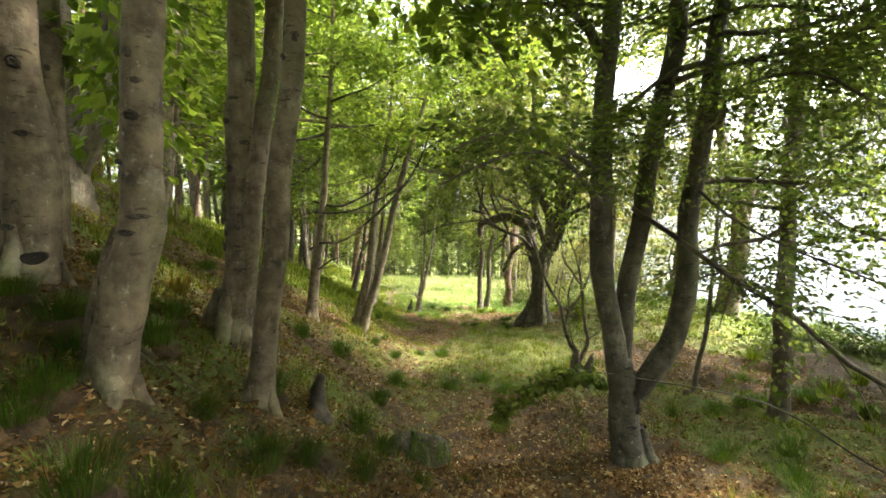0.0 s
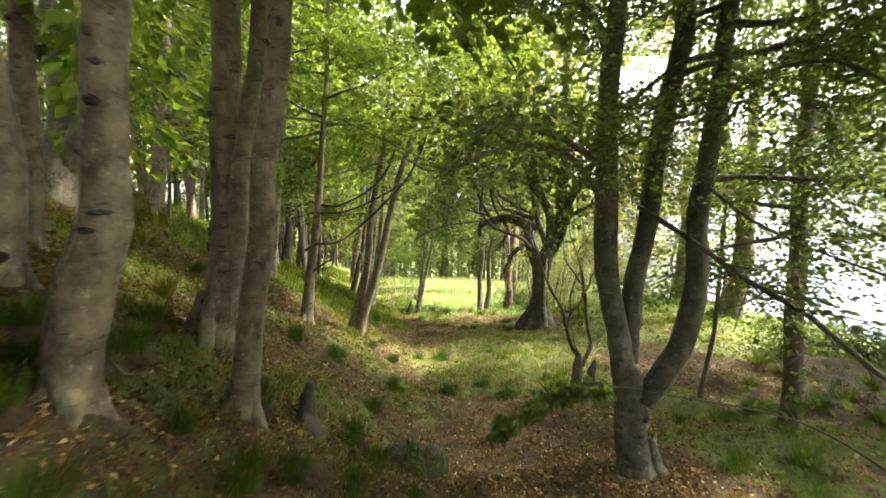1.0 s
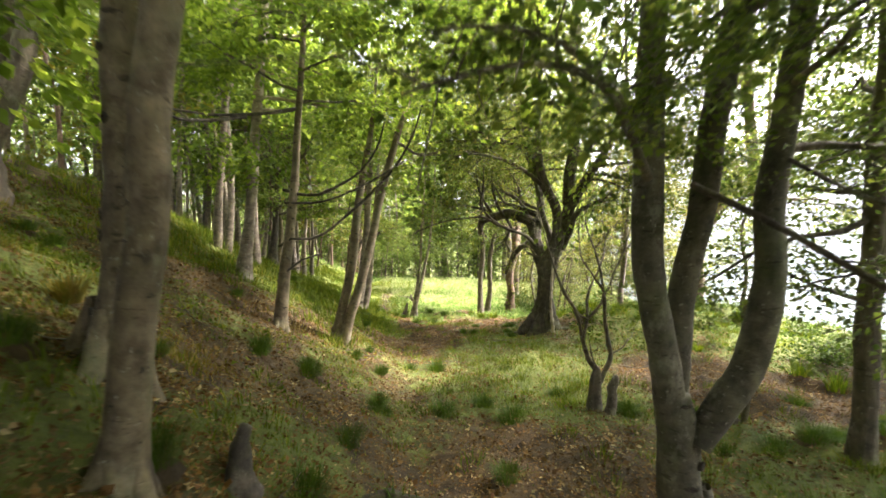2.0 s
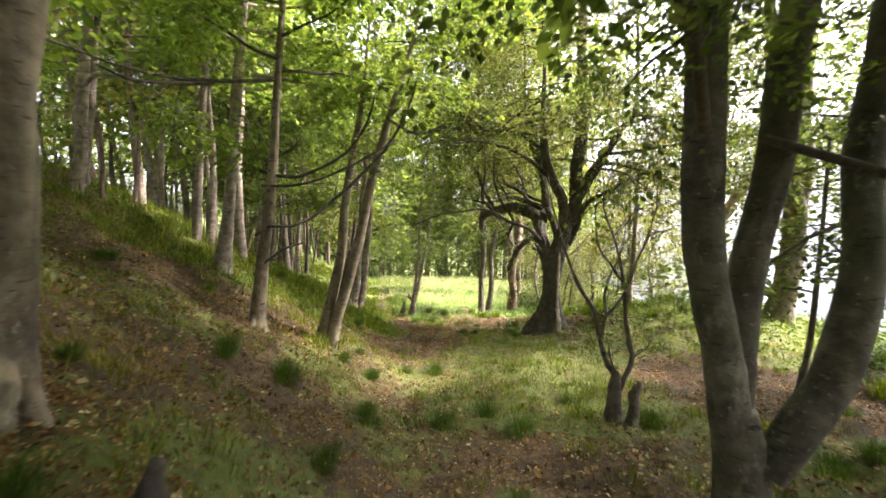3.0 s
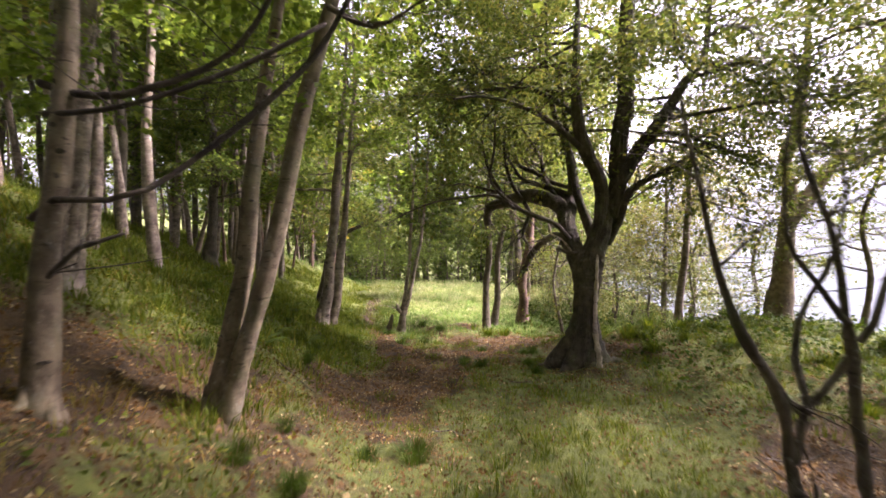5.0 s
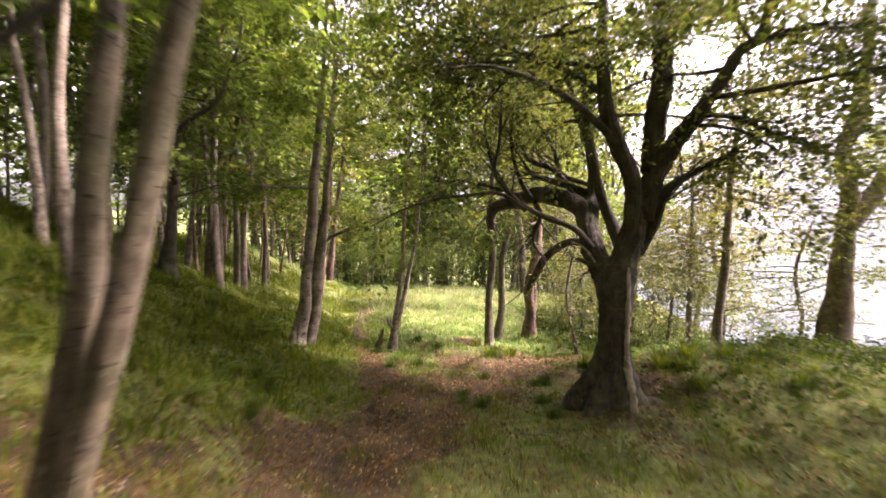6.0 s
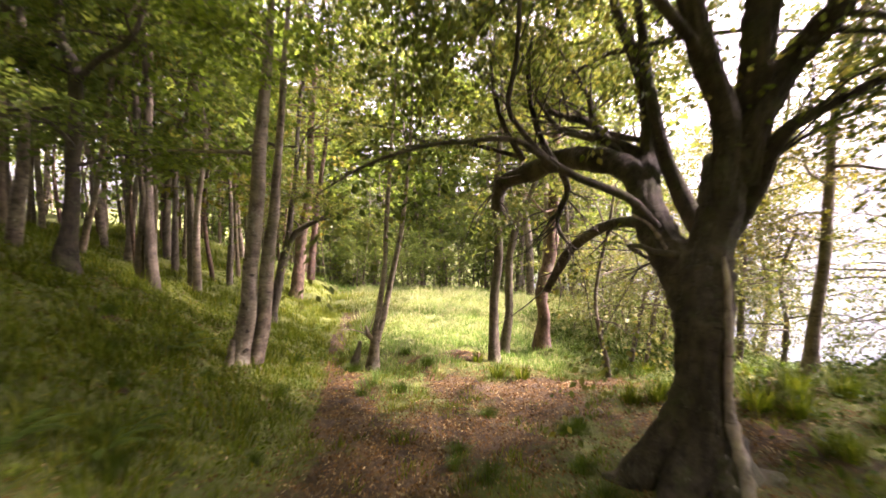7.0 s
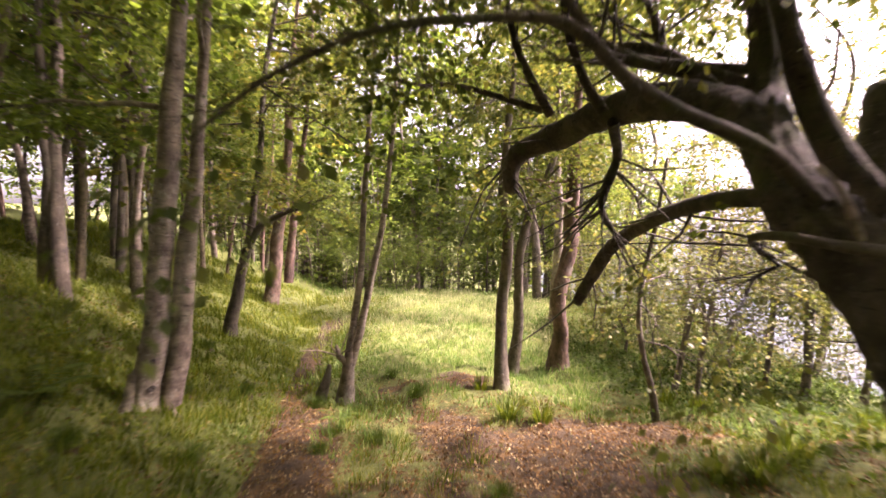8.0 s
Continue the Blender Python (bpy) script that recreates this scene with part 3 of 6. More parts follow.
B_0 = [(-1.03, 2.45, 0.76, 0.08), (-0.99, 2.45, 1.11, 0.066), (-0.92, 2.45, 1.62, 0.066), (-0.88, 2.45, 2.05, 0.064), (-0.83, 2.45, 2.6, 0.061), (-0.81, 2.45, 2.95, 0.058), (-0.74, 2.45, 4.38, 0.041), (-0.7, 2.45, 5.45, 0.026)]
C_0 = [(-1.44, 2.95, 0.89, 0.145), (-1.38, 2.95, 1.29, 0.114), (-1.34, 2.95, 1.66, 0.105), (-1.34, 2.95, 2, 0.093), (-1.35, 2.95, 2.48, 0.085), (-1.29, 2.95, 3.2, 0.077), (-1.22, 2.95, 4.58, 0.057), (-1.19, 2.95, 5.89, 0.035)]
C_1 = [(-1.3, 2.93, 1.44, 0.064), (-1.23, 2.93, 2, 0.067), (-1.16, 2.93, 2.47, 0.059), (-1.07, 2.93, 3.19, 0.054), (-0.99, 2.93, 4.56, 0.039), (-0.93, 2.93, 5.54, 0.024)]
D_0 = [(-4.41, 7, 1.99, 0.08), (-4.26, 7, 3.31, 0.062), (-4.14, 7, 4.68, 0.052), (-4.05, 7, 6.44, 0.039)]
D_1 = [(-4.4, 7.1, 2.03, 0.063), (-4.27, 7.1, 3.15, 0.049), (-4.14, 7.1, 4.55, 0.04)]
TA_0 = [(-1.8, 6, 0.38, 0.116), (-1.72, 6, 1.19, 0.081), (-1.63, 6, 1.88, 0.065), (-1.58, 6, 2.64, 0.053), (-1.49, 6, 3.6, 0.045), (-1.44, 6, 4.7, 0.033), (-1.4, 6, 6.47, 0.018)]
TB_0 = [(-1.38, 6.8, 0.01, 0.104), (-1.3, 6.8, 0.37, 0.074), (-1.23, 6.8, 0.69, 0.067), (-1.14, 6.8, 1.14, 0.06), (-1.07, 6.8, 1.67, 0.053), (-0.99, 6.8, 2.23, 0.044), (-0.92, 6.8, 2.58, 0.037), (-0.85, 6.8, 2.96, 0.028), (-0.79, 6.8, 3.59, 0.017)]
TB_1 = [(-1.25, 6.75, 0.07, 0.085), (-1.17, 6.75, 0.43, 0.073), (-1.04, 6.75, 0.83, 0.066), (-0.91, 6.75, 1.23, 0.063), (-0.79, 6.75, 1.79, 0.056), (-0.68, 6.75, 2.22, 0.052), (-0.57, 6.75, 2.6, 0.045), (-0.47, 6.75, 2.94, 0.036), (-0.31, 6.75, 3.47, 0.025), (-0.18, 6.75, 4.08, 0.015)]
TAL_0 = [(-1.8, 6, 1.41, 0.027), (-1.64, 5.95, 1.5, 0.024), (-1.43, 6, 1.5, 0.021), (-1.3, 6.1, 1.56, 0.022), (-1.11, 6.2, 1.73, 0.021), (-0.85, 6.3, 1.98, 0.024), (-0.53, 6.4, 2.34, 0.021), (-0.3, 6.4, 2.74, 0.018), (-0.18, 6.4, 3.11, 0.011)]
TAL_1 = [(-1.74, 6, 2.06, 0.027), (-1.58, 6, 2.01, 0.027), (-1.34, 6, 2, 0.024), (-1.15, 6.1, 2.1, 0.022), (-0.9, 6.2, 2.28, 0.020), (-0.7, 6.2, 2.56, 0.018), (-0.61, 6.2, 2.86, 0.010)]
TAL_2 = [(-1.72, 6, 1.91, 0.021), (-1.39, 5.9, 1.9, 0.018), (-1.12, 5.9, 1.96, 0.015), (-0.78, 6, 2.13, 0.018), (-0.39, 6.1, 2.38, 0.014)]
TAL_3 = [(-1.82, 6, 1.01, 0.021), (-1.67, 5.95, 1.15, 0.018), (-1.5, 5.9, 1.27, 0.017), (-1.28, 5.9, 1.34, 0.010)]
TAL_4 = [(-1.57, 6, 2.96, 0.032), (-1.73, 5.6, 2.81, 0.025), (-1.99, 5.1, 2.67, 0.020), (-2.09, 4.6, 2.59, 0.014), (-2.09, 4.2, 2.55, 0.010), (-2.12, 4, 2.54, 0.011)]
TAL_5 = [(-1.83, 5.3, 2.7, 0.024), (-2, 5, 2.6, 0.021), (-2.06, 4.6, 2.51, 0.017), (-2.11, 4.4, 2.53, 0.011)]
TC_0 = [(-2.85, 7.4, 0.89, 0.132), (-2.77, 7.4, 1.5, 0.088), (-2.67, 7.4, 2.37, 0.074), (-2.57, 7.4, 3.49, 0.065), (-2.46, 7.4, 4.75, 0.051), (-2.34, 7.4, 6.8, 0.034)]
TWIN_0 = [(-0.79, 14, -1.06, 0.121), (-0.72, 14, -0.44, 0.064), (-0.61, 14, 0.55, 0.039), (-0.56, 14, 1.46, 0.035), (-0.49, 14, 2.49, 0.028), (-0.43, 14, 3.51, 0.021), (-0.4, 14, 4.24, 0.014)]
TWIN_1 = [(-0.72, 14, -0.62, 0.06), (-0.5, 14, 0.27, 0.045), (-0.34, 14, 1.11, 0.038), (-0.24, 14, 2.02, 0.032), (-0.18, 14, 2.83, 0.026), (-0.12, 14.05, 4.2, 0.016)]
G1_0 = [(1.25, 14.6, -1.2, 0.133), (1.21, 14.6, -0.42, 0.082), (1.25, 14.6, 0.36, 0.074), (1.29, 14.6, 1.14, 0.069), (1.23, 14.6, 1.67, 0.062), (1.29, 14.6, 2.66, 0.046), (1.32, 14.6, 3.56, 0.03)]
G1B_0 = [(1.54, 15.7, -1.23, 0.111), (1.62, 15.7, -0.5, 0.083), (1.66, 15.7, 0.7, 0.078), (1.81, 15.7, 1.43, 0.068), (2, 15.7, 1.79, 0.054), (2.19, 15.7, 2.51, 0.041), (2.21, 15.7, 3.67, 0.027)]
G2_0 = [(2.34, 15.9, -1.52, 0.247), (2.38, 15.9, -0.73, 0.142), (2.34, 15.9, 0.03, 0.127), (2.47, 15.9, 0.79, 0.117), (2.54, 15.9, 1.63, 0.107), (2.57, 15.9, 3.01, 0.079), (2.61, 15.9, 4.55, 0.05)]
THIN_0 = [(2.78, 13.3, -1.05, 0.043), (2.7, 13.3, -0.58, 0.037), (2.62, 13.3, -0.33, 0.031), (2.54, 13.3, 0.16, 0.027), (2.59, 13.3, 0.65, 0.024), (2.69, 13.3, 1.14, 0.024), (2.8, 13.3, 1.86, 0.015)]
TH2_0 = [(3.57, 14.5, -1.13, 0.046), (3.71, 14.5, -0.29, 0.038), (3.88, 14.5, 0.33, 0.03), (4.09, 14.5, 0.94, 0.019)]
TH3_0 = [(3.7, 14.2, -1.06, 0.036), (3.79, 14.2, -0.22, 0.029), (3.91, 14.2, 0.44, 0.025), (3.97, 14.2, 1.16, 0.018)]
TH4_0 = [(5.74, 15, -1.22, 0.066), (5.77, 15, -0.13, 0.058), (5.76, 15, 1.19, 0.049), (5.76, 15, 2.8, 0.032)]
TH5_0 = [(5.56, 15.6, -1.53, 0.041), (5.66, 15.6, -0.61, 0.036), (5.68, 15.6, 0.48, 0.027)]
TE_0 = [(-2.13, 12.25, -0.46, 0.141), (-2.04, 12.25, 0.02, 0.111), (-1.96, 12.25, 0.84, 0.091), (-1.87, 12.25, 1.7, 0.081), (-1.8, 12.25, 2.49, 0.07), (-1.74, 12.25, 3.18, 0.056), (-1.66, 12.25, 4.3, 0.032)]
TE_1 = [(-1.97, 12.35, -0.48, 0.105), (-1.87, 12.35, 0.09, 0.087), (-1.77, 12.35, 0.84, 0.076), (-1.72, 12.35, 1.33, 0.059), (-1.66, 12.35, 2.05, 0.048), (-1.6, 12.35, 3, 0.038), (-1.51, 12.35, 4.16, 0.024)]
TG_0 = [(-4.34, 12.4, 0.87, 0.183), (-4.3, 12.4, 1.33, 0.126), (-4.22, 12.4, 2.24, 0.105), (-4.16, 12.4, 3.06, 0.09), (-4.33, 12.4, 3.54, 0.069), (-4.36, 12.4, 4.34, 0.055), (-4.39, 12.4, 5.6, 0.034)]
TG_1 = [(-4.18, 12.4, 2.93, 0.062), (-3.91, 12.4, 3.2, 0.059), (-3.52, 12.4, 3.44, 0.048), (-3.27, 12.4, 3.94, 0.038), (-3.04, 12.4, 4.74, 0.024)]
TF_0 = [(-3.96, 19.5, -0.92, 0.241), (-3.83, 19.5, 0.01, 0.19), (-3.75, 19.5, 0.85, 0.17), (-3.64, 19.5, 1.5, 0.15), (-3.5, 19.5, 2.7, 0.125), (-3.45, 19.5, 4.2, 0.09), (-3.3, 19.5, 6.0, 0.06)]
TF_1 = [(-3.57, 19.7, -0.3, 0.144), (-3.51, 19.7, 0.57, 0.115), (-3.40, 19.7, 1.5, 0.095), (-3.2, 19.7, 3.0, 0.075), (-3.0, 19.7, 5.0, 0.045)]
TF2_0 = [(-3.23, 16, -0.61, 0.116), (-3.08, 16, 0.05, 0.087), (-2.92, 16, 0.72, 0.072), (-2.69, 16, 1.11, 0.057), (-2.32, 16, 1.32, 0.048), (-1.89, 16, 1.48, 0.043), (-1.46, 16, 1.65, 0.024)]
OAK_0 = [(2.13, 9.95, -0.78, 0.48), (2.15, 9.95, -0.58, 0.37), (2.16, 9.95, -0.32, 0.275), (2.16, 9.95, 0.13, 0.19), (2.2, 10.05, 0.54, 0.207), (2.27, 10.2, 0.85, 0.229), (2.41, 10.3, 1.22, 0.2), (2.59, 10.35, 1.65, 0.172), (2.73, 10.35, 1.97, 0.154)]
OAK_1 = [(2.59, 10.35, 1.65, 0.142), (2.73, 10.35, 1.97, 0.15), (2.98, 10.35, 2.46, 0.138), (3.09, 10.1, 2.71, 0.108), (3.42, 10, 3.29, 0.075), (3.71, 9.9, 4.01, 0.043)]
OAK_2 = [(2.21, 10.1, 0.65, 0.115), (2.31, 10.26, 1.01, 0.14), (2.46, 10.3, 1.48, 0.125), (2.42, 10.2, 2.03, 0.118), (2.2, 10.1, 2.41, 0.112), (2.07, 10.05, 2.83, 0.098), (1.99, 10.05, 3.53, 0.075), (2.02, 10.1, 4.73, 0.045)]
OAK_3 = [(2.16, 10.05, 0.42, 0.13), (2.16, 10.25, 0.84, 0.18), (2.14, 10.6, 1.18, 0.175), (2.15, 10.9, 1.53, 0.16), (2.31, 11.15, 1.87, 0.14), (2.3, 11.2, 2.38, 0.1), (2.15, 11.25, 2.91, 0.075), (1.98, 11.3, 3.39, 0.05), (1.88, 11.3, 4.18, 0.03)]
OAK_4 = [(2.4, 10.4, 0.85, 0.07), (2.66, 10.8, 1.2, 0.1), (2.7, 10.9, 1.53, 0.098), (2.73, 10.9, 1.78, 0.09), (2.75, 10.9, 1.84, 0.082)]
SEAM_0 = [(2.2, 9.43, -0.58, 0.045), (2.22, 9.58, -0.3, 0.034), (2.225, 9.715, -0.05, 0.042), (2.23, 9.785, 0.2, 0.03), (2.25, 9.83, 0.5, 0.036), (2.3, 9.915, 0.8, 0.024), (2.34, 10.03, 1.0, 0.014)]
SEAM_1 = [(2.02, 10.2, 1.05, 0.012), (1.85, 10.1, 1.22, 0.01), (1.68, 10, 1.29, 0.008)]
OAKL_0 = [(2.11, 10.8, 1.39, 0.13), (2.05, 11, 1.73, 0.145), (1.82, 11.3, 1.88, 0.145), (1.61, 11.9, 1.94, 0.15), (1.36, 12.4, 1.87, 0.145), (1.12, 12.7, 1.78, 0.125), (1.05, 12.75, 1.62, 0.115), (1.06, 12.75, 1.44, 0.095)]
OAKL_1 = [(2.07, 10.45, 1.2, 0.049), (1.85, 10.5, 1.44, 0.05), (1.41, 10.43, 1.6, 0.044), (1.14, 10.4, 1.76, 0.037), (0.97, 10.3, 1.91, 0.028), (0.85, 10.25, 2.09, 0.025), (0.9, 10.2, 2.43, 0.022), (0.92, 10.2, 2.91, 0.016)]
OAKL_2 = [(1.25, 10.4, 1.65, 0.035), (0.91, 10.2, 1.83, 0.029), (0.52, 10.1, 1.8, 0.024), (0.2, 10.1, 1.76, 0.02), (-0.16, 10.2, 1.66, 0.017), (-0.41, 10.3, 1.55, 0.013), (-0.62, 10.4, 1.44, 0.009)]
OAKL_3 = [(2.07, 10.6, 1.25, 0.07), (2.07, 11.2, 1.26, 0.073), (2.12, 12, 1.19, 0.08), (1.98, 12.6, 0.95, 0.083), (1.86, 12.8, 0.64, 0.075), (1.76, 12.9, 0.36, 0.057)]
OAKL_4 = [(2.27, 11.2, 2.03, 0.043), (1.97, 11.6, 2.23, 0.053), (1.88, 11.7, 2.6, 0.039), (1.7, 11.7, 2.9, 0.027), (1.54, 11.7, 3.13, 0.015)]
OAKL_5 = [(2.02, 11.1, 1.88, 0.052), (1.88, 11.5, 2.25, 0.052), (1.63, 11.9, 2.45, 0.05), (1.49, 12.1, 2.62, 0.032)]
OAKL_6 = [(1.59, 11.6, 1.82, 0.05), (1.74, 11.9, 1.63, 0.047), (1.65, 11.9, 1.39, 0.04), (1.63, 11.9, 1.23, 0.036), (1.71, 11.9, 1.09, 0.026), (1.8, 11.9, 1, 0.013)]
OAKL_7 = [(1.53, 11.6, 1.88, 0.054), (1.39, 11.6, 2.11, 0.042), (1.29, 11.6, 2.41, 0.034), (1.23, 11.6, 2.78, 0.027), (1.27, 11.6, 3.22, 0.015)]
OAKL_8 = [(1.28, 12.1, 1.99, 0.049), (1.08, 12, 2.28, 0.039), (0.96, 12, 2.58, 0.033), (0.89, 12, 3, 0.022), (0.93, 12, 3.42, 0.015)]
OAKL_9 = [(1.21, 12.1, 2.03, 0.034), (0.8, 12, 2.12, 0.028), (0.49, 11.9, 2.16, 0.021), (0.27, 11.8, 2.12, 0.014), (0.04, 11.8, 2.17, 0.008)]
OAKL_10 = [(2.29, 11.15, 1.87, 0.082), (1.98, 11.25, 2.02, 0.068), (1.72, 11.35, 2.12, 0.053), (1.53, 11.45, 2.2, 0.04), (1.41, 11.6, 2.41, 0.027), (1.27, 11.7, 2.68, 0.016)]
OAKL_11 = [(2.09, 10.15, 1, 0.035), (1.95, 10.25, 1.03, 0.028), (1.95, 10.5, 1.06, 0.027), (1.95, 10.7, 1.05, 0.025), (2.13, 10.9, 0.98, 0.023), (2.24, 10.9, 0.9, 0.02), (2.12, 10.9, 0.84, 0.014), (2.06, 10.9, 0.75, 0.008)]
OAKL_13 = [(2.6, 10.4, 1.14, 0.088), (2.75, 10.3, 1.52, 0.093), (2.85, 10.2, 1.88, 0.074), (3.12, 10.1, 2.09, 0.051), (3.48, 10, 2.29, 0.03)]
OAKL_14 = [(2.5, 10.55, 1.12, 0.11), (2.43, 10.82, 1.5, 0.1), (2.27, 10.9, 1.94, 0.085), (2.2, 10.95, 2.4, 0.07), (2.1, 11, 3.2, 0.05), (2, 11, 4, 0.026)]
OAKL_15 = [(2.2, 10.1, 2.4, 0.06), (1.7, 9.9, 2.75, 0.05), (1.2, 9.7, 2.95, 0.038), (0.7, 9.5, 3.02, 0.026), (0.3, 9.4, 2.96, 0.014)]
OAKL_16 = [(2.07, 10.05, 2.9, 0.06), (1.6, 10.3, 3.3, 0.05), (1, 10.5, 3.6, 0.036), (0.4, 10.6, 3.72, 0.018)]
FT_0 = [(1.52, 3.43, -0.36, 0.2), (1.5, 3.44, -0.1, 0.145), (1.47, 3.45, 0.18, 0.127), (1.45, 3.45, 0.42, 0.122), (1.40, 3.45, 0.67, 0.1)]
FT_1 = [(1.41, 3.45, 0.44, 0.09), (1.34, 3.45, 0.85, 0.085), (1.25, 3.45, 1.3, 0.084), (1.22, 3.45, 1.83, 0.088), (1.23, 3.45, 2.52, 0.082), (1.28, 3.45, 3.19, 0.073), (1.29, 3.45, 4.06, 0.059), (1.28, 3.45, 5.45, 0.037)]
FT_2 = [(1.43, 3.5, 0.65, 0.077), (1.45, 3.5, 1.11, 0.077), (1.555, 3.5, 1.74, 0.076), (1.65, 3.5, 2.4, 0.079), (1.73, 3.5, 2.83, 0.079), (1.8, 3.5, 3.38, 0.074), (1.85, 3.5, 4.3, 0.056), (1.87, 3.5, 5.5, 0.036)]
FT_3 = [(1.51, 3.4, 0.41, 0.08), (1.66, 3.4, 0.64, 0.088), (1.8, 3.4, 0.9, 0.088), (1.88, 3.4, 1.39, 0.083), (1.9, 3.4, 1.95, 0.078), (1.97, 3.4, 2.51, 0.073), (2.05, 3.4, 3.09, 0.064), (2.12, 3.4, 3.83, 0.05), (2.16, 3.4, 5.01, 0.031)]
FL_0 = [(1.2, 3.4, 3.03, 0.042), (1.1, 3.4, 3.21, 0.032), (0.91, 3.4, 3.38, 0.027), (0.74, 3.4, 3.58, 0.019)]
FL_1 = [(1.21, 3.42, 1.91, 0.03), (0.74, 2.7, 2.13, 0.017), (0.42, 2.3, 2.12, 0.012), (0.17, 2.05, 2.02, 0.008), (-0.01, 1.9, 1.92, 0.005)]
FL_2 = [(1.19, 3.42, 2.17, 0.026), (0.58, 2.6, 2.26, 0.015), (0.24, 2.2, 2.19, 0.008), (0.04, 1.95, 2.07, 0.005)]
FL_3 = [(1.46, 3.42, 1.87, 0.022), (1.57, 2.95, 1.65, 0.018), (1.72, 2.6, 1.42, 0.016), (1.86, 2.35, 1.27, 0.015), (2, 2.15, 1.06, 0.014), (2.12, 2, 0.96, 0.012)]
NEAR_0 = [(2.68, 1.5, 0.9, 0.0084), (2, 1.42, 0.84, 0.0056), (1.5, 1.38, 0.92, 0.0038), (1.15, 1.4, 1.12, 0.0035), (0.98, 1.42, 1.185, 0.0031), (0.66, 1.45, 1.235, 0.0024), (0.5, 1.46, 1.255, 0.0021), (0.38, 1.46, 1.235, 0.0017), (0.28, 1.46, 1.18, 0.0014), (0.2, 1.46, 1.12, 0.001)]
FL_6 = [(1.93, 3.42, 2.04, 0.015), (1.9, 2.9, 1.78, 0.011), (1.97, 2.5, 1.61, 0.006), (2.11, 2.3, 1.51, 0.007), (2.2, 2.1, 1.42, 0.004)]
FL_7 = [(2, 3.42, 2.6, 0.019), (2.01, 3, 2.68, 0.013), (2.13, 2.6, 2.62, 0.01), (2.24, 2.3, 2.35, 0.006)]
RT_0 = [(3.4, 4.38, -0.34, 0.115), (3.4, 4.38, 0.14, 0.08), (3.4, 4.38, 0.83, 0.076), (3.4, 4.38, 1.62, 0.07), (3.43, 4.38, 2.56, 0.066), (3.46, 4.38, 3.64, 0.054), (3.42, 4.38, 5.2, 0.037)]
FK_0 = [(1.66, 5.48, -0.22, 0.07), (1.67, 5.49, -0.05, 0.056), (1.69, 5.51, 0.08, 0.046), (1.69, 5.52, 0.15, 0.034), (1.61, 5.52, 0.23, 0.024), (1.56, 5.51, 0.35, 0.022), (1.52, 5.50, 0.48, 0.02), (1.49, 5.48, 0.6, 0.015), (1.46, 5.48, 0.73, 0.02), (1.4, 5.49, 0.84, 0.02), (1.33, 5.50, 0.95, 0.019), (1.27, 5.51, 1.09, 0.016), (1.22, 5.50, 1.22, 0.014), (1.17, 5.48, 1.36, 0.012), (1.12, 5.45, 1.51, 0.01), (1.06, 5.45, 1.72, 0.007), (1.03, 5.47, 1.95, 0.004)]
FK_1 = [(1.7, 5.52, 0, 0.03), (1.76, 5.52, 0.12, 0.022), (1.815, 5.51, 0.24, 0.021), (1.82, 5.50, 0.33, 0.019), (1.79, 5.49, 0.41, 0.02), (1.77, 5.48, 0.52, 0.018), (1.75, 5.49, 0.67, 0.017), (1.755, 5.51, 0.82, 0.018), (1.74, 5.52, 0.96, 0.019), (1.72, 5.53, 1.11, 0.014), (1.69, 5.52, 1.24, 0.013), (1.64, 5.52, 1.41, 0.011), (1.6, 5.53, 1.51, 0.01), (1.56, 5.56, 1.67, 0.008), (1.57, 5.59, 1.9, 0.006), (1.52, 5.58, 2.15, 0.003)]
FK_2 = [(1.52, 5.48, 0.48, 0.018), (1.55, 5.50, 0.58, 0.014), (1.57, 5.51, 0.68, 0.016), (1.65, 5.52, 0.75, 0.013), (1.71, 5.52, 0.83, 0.013), (1.75, 5.52, 0.9, 0.012)]
FK_3 = [(1.82, 5.48, 0.33, 0.013), (1.88, 5.49, 0.35, 0.009), (1.94, 5.49, 0.39, 0.009), (1.97, 5.49, 0.43, 0.007), (1.99, 5.50, 0.48, 0.004)]
FK_4 = [(1.74, 5.48, 0.95, 0.014), (1.78, 5.47, 1.02, 0.013), (1.83, 5.48, 1.18, 0.012), (1.88, 5.48, 1.28, 0.012), (1.93, 5.49, 1.38, 0.011), (1.95, 5.49, 1.47, 0.009), (1.99, 5.46, 1.65, 0.007), (1.98, 5.42, 1.9, 0.004)]
FK_5 = [(1.72, 5.50, 1.01, 0.012), (1.68, 5.50, 1.05, 0.011), (1.61, 5.53, 1.17, 0.009), (1.54, 5.54, 1.26, 0.009), (1.5, 5.54, 1.35, 0.008), (1.49, 5.54, 1.45, 0.008), (1.47, 5.52, 1.62, 0.006), (1.5, 5.53, 1.85, 0.003)]
FK_6 = [(1.455, 5.48, 0.75, 0.014), (1.5, 5.48, 0.72, 0.012), (1.57, 5.48, 0.68, 0.013)]
FK_7 = [(1.57, 5.49, 0.7, 0.009), (1.59, 5.59, 0.86, 0.011), (1.64, 5.64, 0.99, 0.011), (1.69, 5.64, 1.11, 0.01), (1.73, 5.63, 1.18, 0.01), (1.76, 5.61, 1.31, 0.008), (1.78, 5.60, 1.5, 0.005), (1.75, 5.63, 1.75, 0.003)]
FK_8 = [(1.7, 5.51, 0.15, 0.01), (1.64, 5.49, 0.24, 0.008), (1.61, 5.48, 0.33, 0.008), (1.6, 5.48, 0.41, 0.006)]
